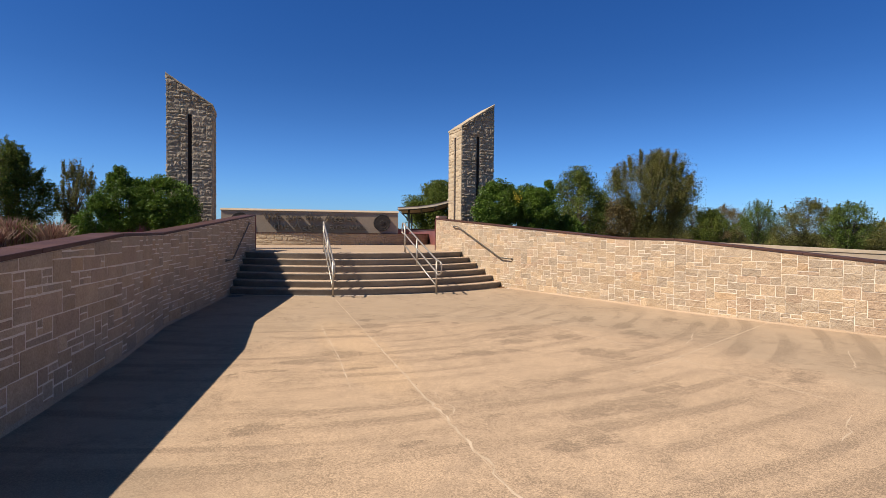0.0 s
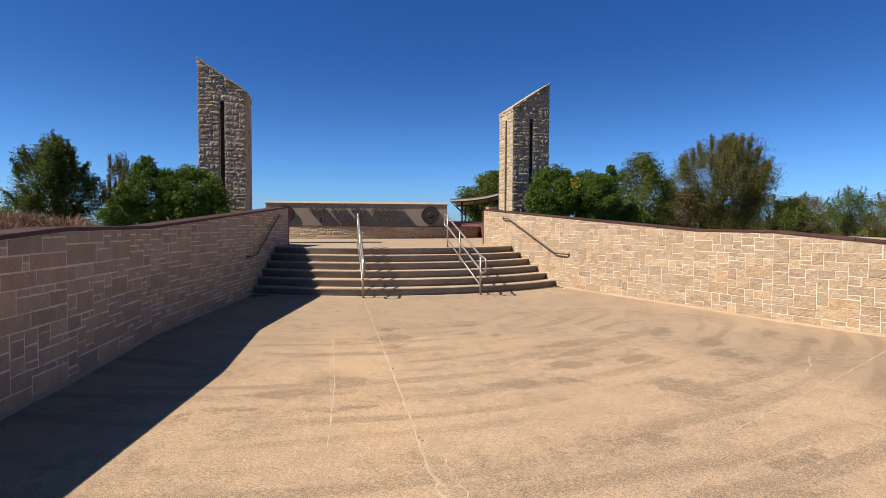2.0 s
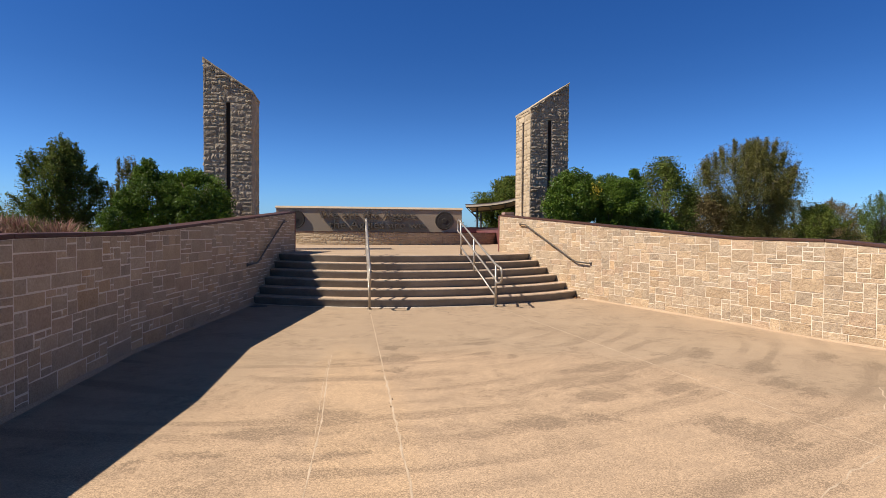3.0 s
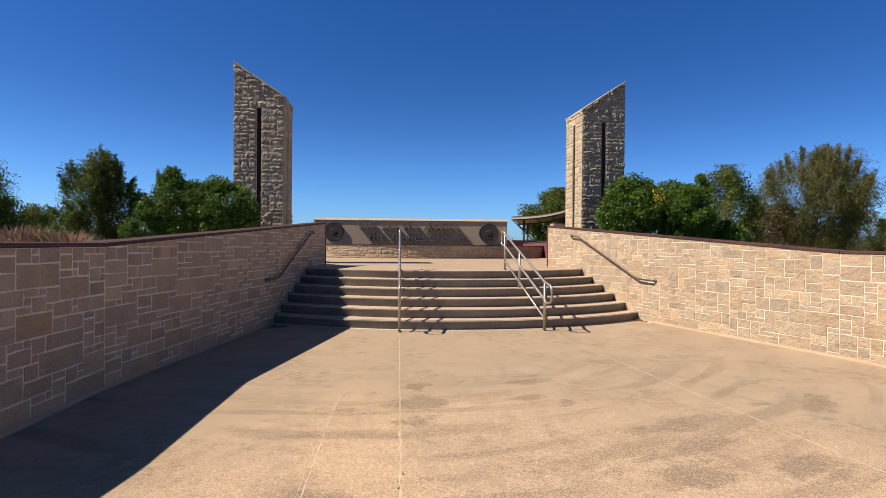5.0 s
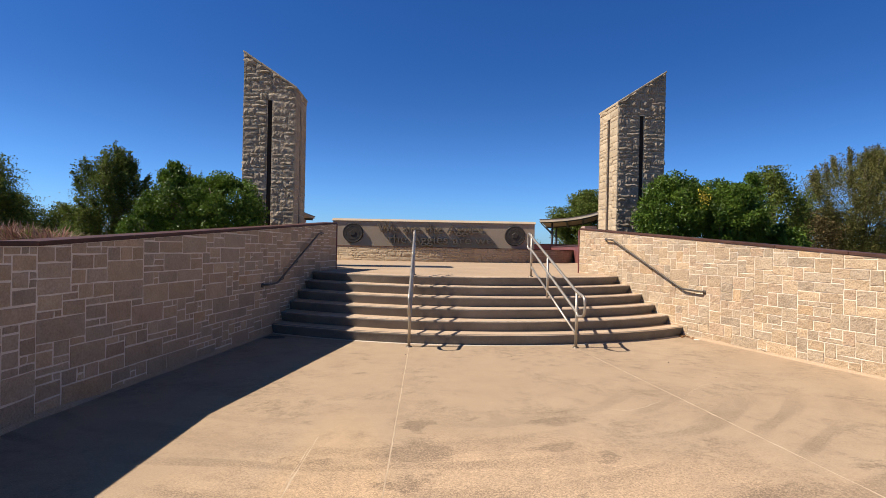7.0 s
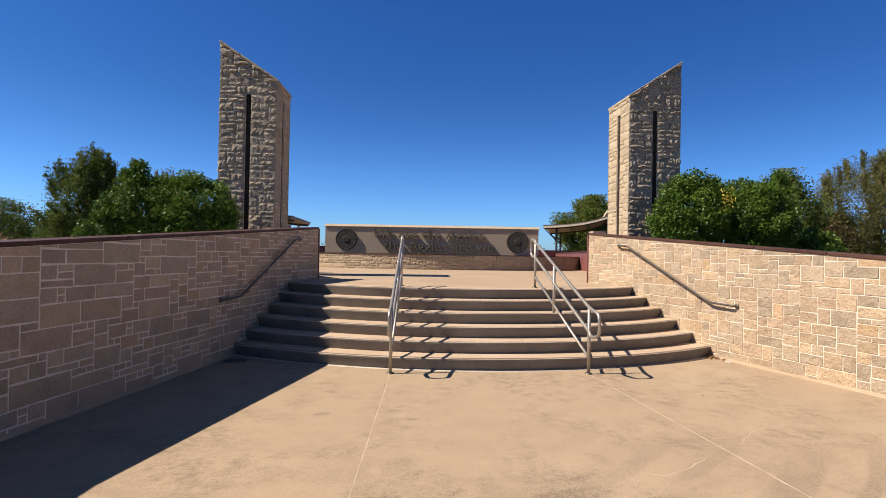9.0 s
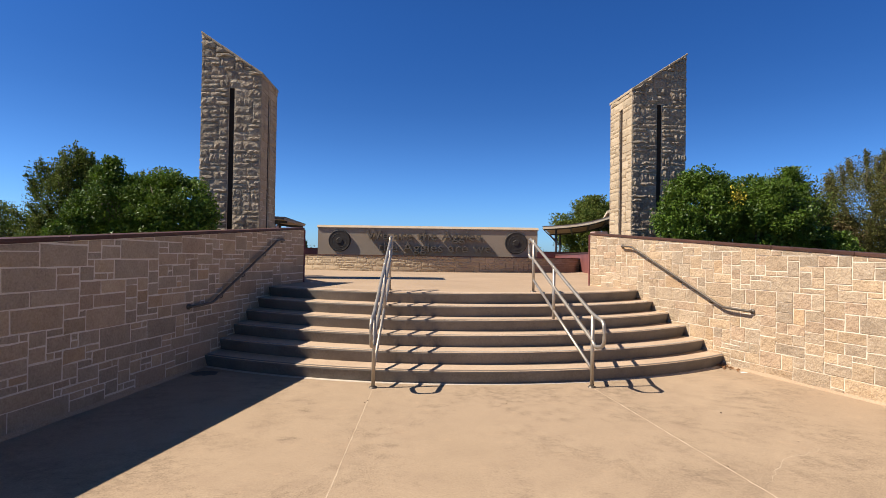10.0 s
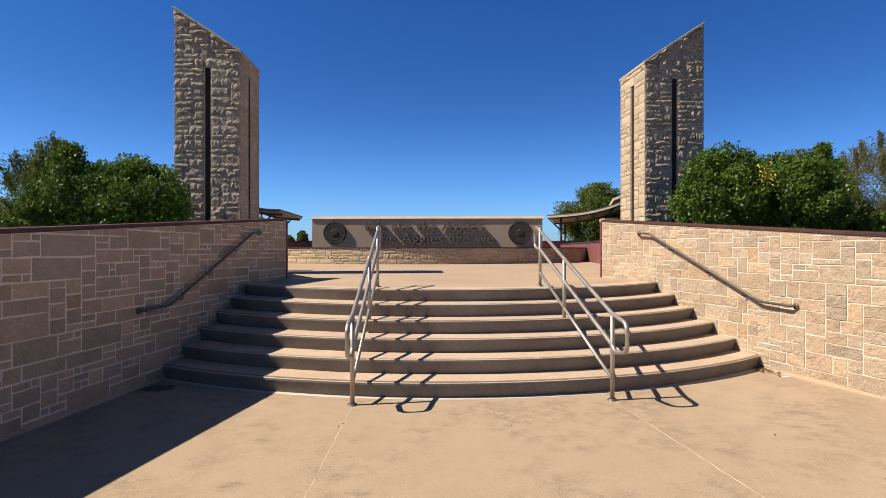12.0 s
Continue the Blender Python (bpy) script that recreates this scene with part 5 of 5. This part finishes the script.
for sx, sy, hh, ww, clear, mt, sd, lb in (
        (38.0, 21.7, 4.5, 3.6, 1.7, LEAF_GREEN, 31, "small round green tree with a bare trunk"),
        (31.1, 9.4, 3.75, 2.7, 1.25, LEAF_GREEN, 32, "small thin green tree with a bare dark trunk"),
        (56.0, 31.2, 5.7, 6.8, 0.3, LEAF_OLIVE, 33, "olive-brown tree beyond the far wall"),
        (55.2, 47.1, 5.9, 7.0, 0.3, LEAF_OLIVE, 34, "yellowish olive tree beyond the far wall"),
        (46.3, 34.8, 4.7, 4.2, 0.3, LEAF_OAK, 35, "low dark green tree beyond the far wall"),
        (65.4, 51.0, 6.1, 7.5, 0.3, LEAF_BROWN, 36, "brown autumn tree beyond the far wall"),
        (64.0, 28.4, 3.6, 8.0, 0.3, LEAF_OLIVE, 37, "low olive-brown tree beyond the far wall")):
    tree(sx, sy, -0.2, hh, ww, clear, 13000 if clear > 1 else 28000, 0.1 if clear > 1 else 0.14, mt, sd, lb, 0.6, 0.7, 90)


def far_woods():
    rng = np.random.default_rng(77)
    pts, sz = [], []
    for az0, az1, dist, hgt, cnt in ((-75, -22, 130, 9.0, 260), (-22, 22, 260, 6.0, 160), (22, 75, 150, 5.0, 320), (50, 80, 84, 2.6, 170)):
        for i in range(cnt):
            a, dd = radians(rng.uniform(az0, az1)), dist * rng.uniform(0.92, 1.15)
            h = hgt * rng.uniform(0.45, 1.0)
            c = np.array([math.sin(a) * dd, -10 + math.cos(a) * dd, h * 0.5 - 0.3])
            k = 240
            p = c + rng.normal(size=(k, 3)) * np.array([h * 0.32, h * 0.32, h * 0.26])
            pts.append(p)
            sz.append(rng.uniform(0.5, 1.2, k) * dist * 0.0034)
    pts, sz = np.concatenate(pts), np.concatenate(sz)
    pts[:, 2] = np.maximum(pts[:, 2], 0.1)
    link("far_woods", leaf_mesh("far_woods", pts, sz, LEAF_OLIVE, rng), label="low olive-brown woods along the horizon", category="trees", kind="stuff")


far_woods()


def grass_tuft(x, y, z, height, blades, mat, seed, label, spread=0.28):
    rng = random.Random(seed)
    v, f = [], []
    for i in range(blades):
        a, lean = rng.uniform(0, 2 * math.pi), rng.uniform(0.1, 0.75)
        h = height * rng.uniform(0.6, 1.05)
        bx, by = x + rng.gauss(0, spread * 0.4), y + rng.gauss(0, spread * 0.4)
        w = rng.uniform(0.006, 0.014)
        px, py = -math.sin(a) * w, math.cos(a) * w
        k = len(v)
        for t in (0.0, 0.5, 0.85):
            o = lean * h * t * t
            v += [(bx + math.cos(a) * o + px, by + math.sin(a) * o + py, z + h * t * (1 - 0.2 * lean * t)), (bx + math.cos(a) * o - px, by + math.sin(a) * o - py, z + h * t * (1 - 0.2 * lean * t))]
        v.append((bx + math.cos(a) * lean * h, by + math.sin(a) * lean * h, z + h * (1 - 0.3 * lean)))
        f += [(k, k + 1, k + 3, k + 2), (k + 2, k + 3, k + 5, k + 4), (k + 4, k + 5, k + 6)]
    link("grass_clump", raw("grass_clump", v, f, mat), label=label, category="ornamental grass", kind="stuff", group="bed grasses")


gr = random.Random(9)
for i in range(13):
    yy = gr.uniform(-0.5, 3.5)
    grass_tuft(gr.uniform(-9.6, -7.55) - 0.12 * yy, yy, 1.05, gr.uniform(0.7, 1.05), 300, GRASS_RED, 50 + i, "purplish fountain grass clump in the raised bed")
for i in range(9):
    yy = gr.uniform(2.0, 6.0)
    grass_tuft(gr.uniform(-9.4, -8.0) - 0.1 * yy, yy, 1.05, gr.uniform(0.65, 0.95), 300, GRASS_GREEN, 80 + i, "yellow-green grass clump in the raised bed", 0.45)


# ------------------------------------------------------------------ far retaining wall
def build_far_wall():
    a, b = (20.5, -2.0), (30.0, 20.5)
    d = Vector((b[0] - a[0], b[1] - a[1], 0)).normalized()
    n = Vector((d.y, -d.x, 0)) * 0.4
    w = link("far_retaining_wall", from_bm("far_retaining_wall", prism([a, (a[0] + n.x, a[1] + n.y), (b[0] + n.x, b[1] + n.y), b], -0.3, lambda x, y: 0.98 + 0.012 * (y + 2)), PANEL), label="low pale stone retaining wall across the grass", category="wall", kind="structure")
    part("coping", prism([(a[0] - n.x * 0.1, a[1] - n.y * 0.1), (a[0] + n.x * 1.1, a[1] + n.y * 1.1), (b[0] + n.x * 1.1, b[1] + n.y * 1.1), (b[0] - n.x * 0.1, b[1] - n.y * 0.1)], 0.985, lambda x, y: 1.06 + 0.012 * (y + 2)), CAST_CAP, w)


build_far_wall()


# ------------------------------------------------------------------ small litter
def build_litter():
    rng = np.random.default_rng(4)
    p = np.array([wall_x(1, 1.2) - 0.12, 1.25, 0.02]) + rng.normal(size=(70, 3)) * np.array([0.07, 0.12, 0.008])
    p[:, 2] = np.abs(p[:, 2] - 0.02) + 0.012
    link("leaf_litter", leaf_mesh("leaf_litter", p, rng.uniform(0.03, 0.07, 70), LITTER, rng, flat=0.8), label="small heap of dry brown leaves by the step", category="leaves", kind="stuff")
    n = 20
    along = rng.uniform(-10.0, -0.4, n)
    which = rng.choice([-1, 1], n, p=[0.7, 0.3])
    q = np.stack([[joint_x(sd, yy) for sd, yy in zip(which, along)], along, np.full(n, 0.006)], 1) + rng.normal(size=(n, 3)) * np.array([0.015, 0, 0.001])
    loose = np.stack([rng.uniform(-3.5, 4.0, 18), rng.uniform(-10, -0.5, 18), np.full(18, 0.006)], 1)
    q = np.concatenate([q, loose])
    link("joint_debris", leaf_mesh("joint_debris", q, rng.uniform(0.012, 0.034, len(q)), CHAFF, rng, flat=0.85), label="dark crumbs and dry chaff along the joints", category="debris", kind="stuff")
    bm = box(3.96, 0.83, 0.001, 4.05, 0.89, 0.006, 0.002)
    link("paper_scrap", from_bm("paper_scrap", bm, PAPER), label="small white paper scrap on the pavement", category="litter")


build_litter()


def build_stain():
    rng = random.Random(8)
    verts = [(-3.72, 0.82, 0.002)]
    for i in range(28):
        a = 2 * math.pi * i / 28
        verts.append((-3.72 + 0.2 * math.cos(a) * rng.uniform(0.8, 1.15), 0.82 + 0.16 * math.sin(a) * rng.uniform(0.8, 1.15), 0.0008))
    link("oil_stain", raw("oil_stain", verts, [(0, 1 + i, 1 + (i + 1) % 28) for i in range(28)], STAIN), label="round dark oily stain by the lowest step", category="stain", kind="structure")


build_stain()

# ------------------------------------------------------------------ facing stones, last
for k, (wall, m, length, top, single) in enumerate(pending_pieces):
    face_stones(wall, m, length, top, single, 100 + k)
for job in late_towers:
    job()
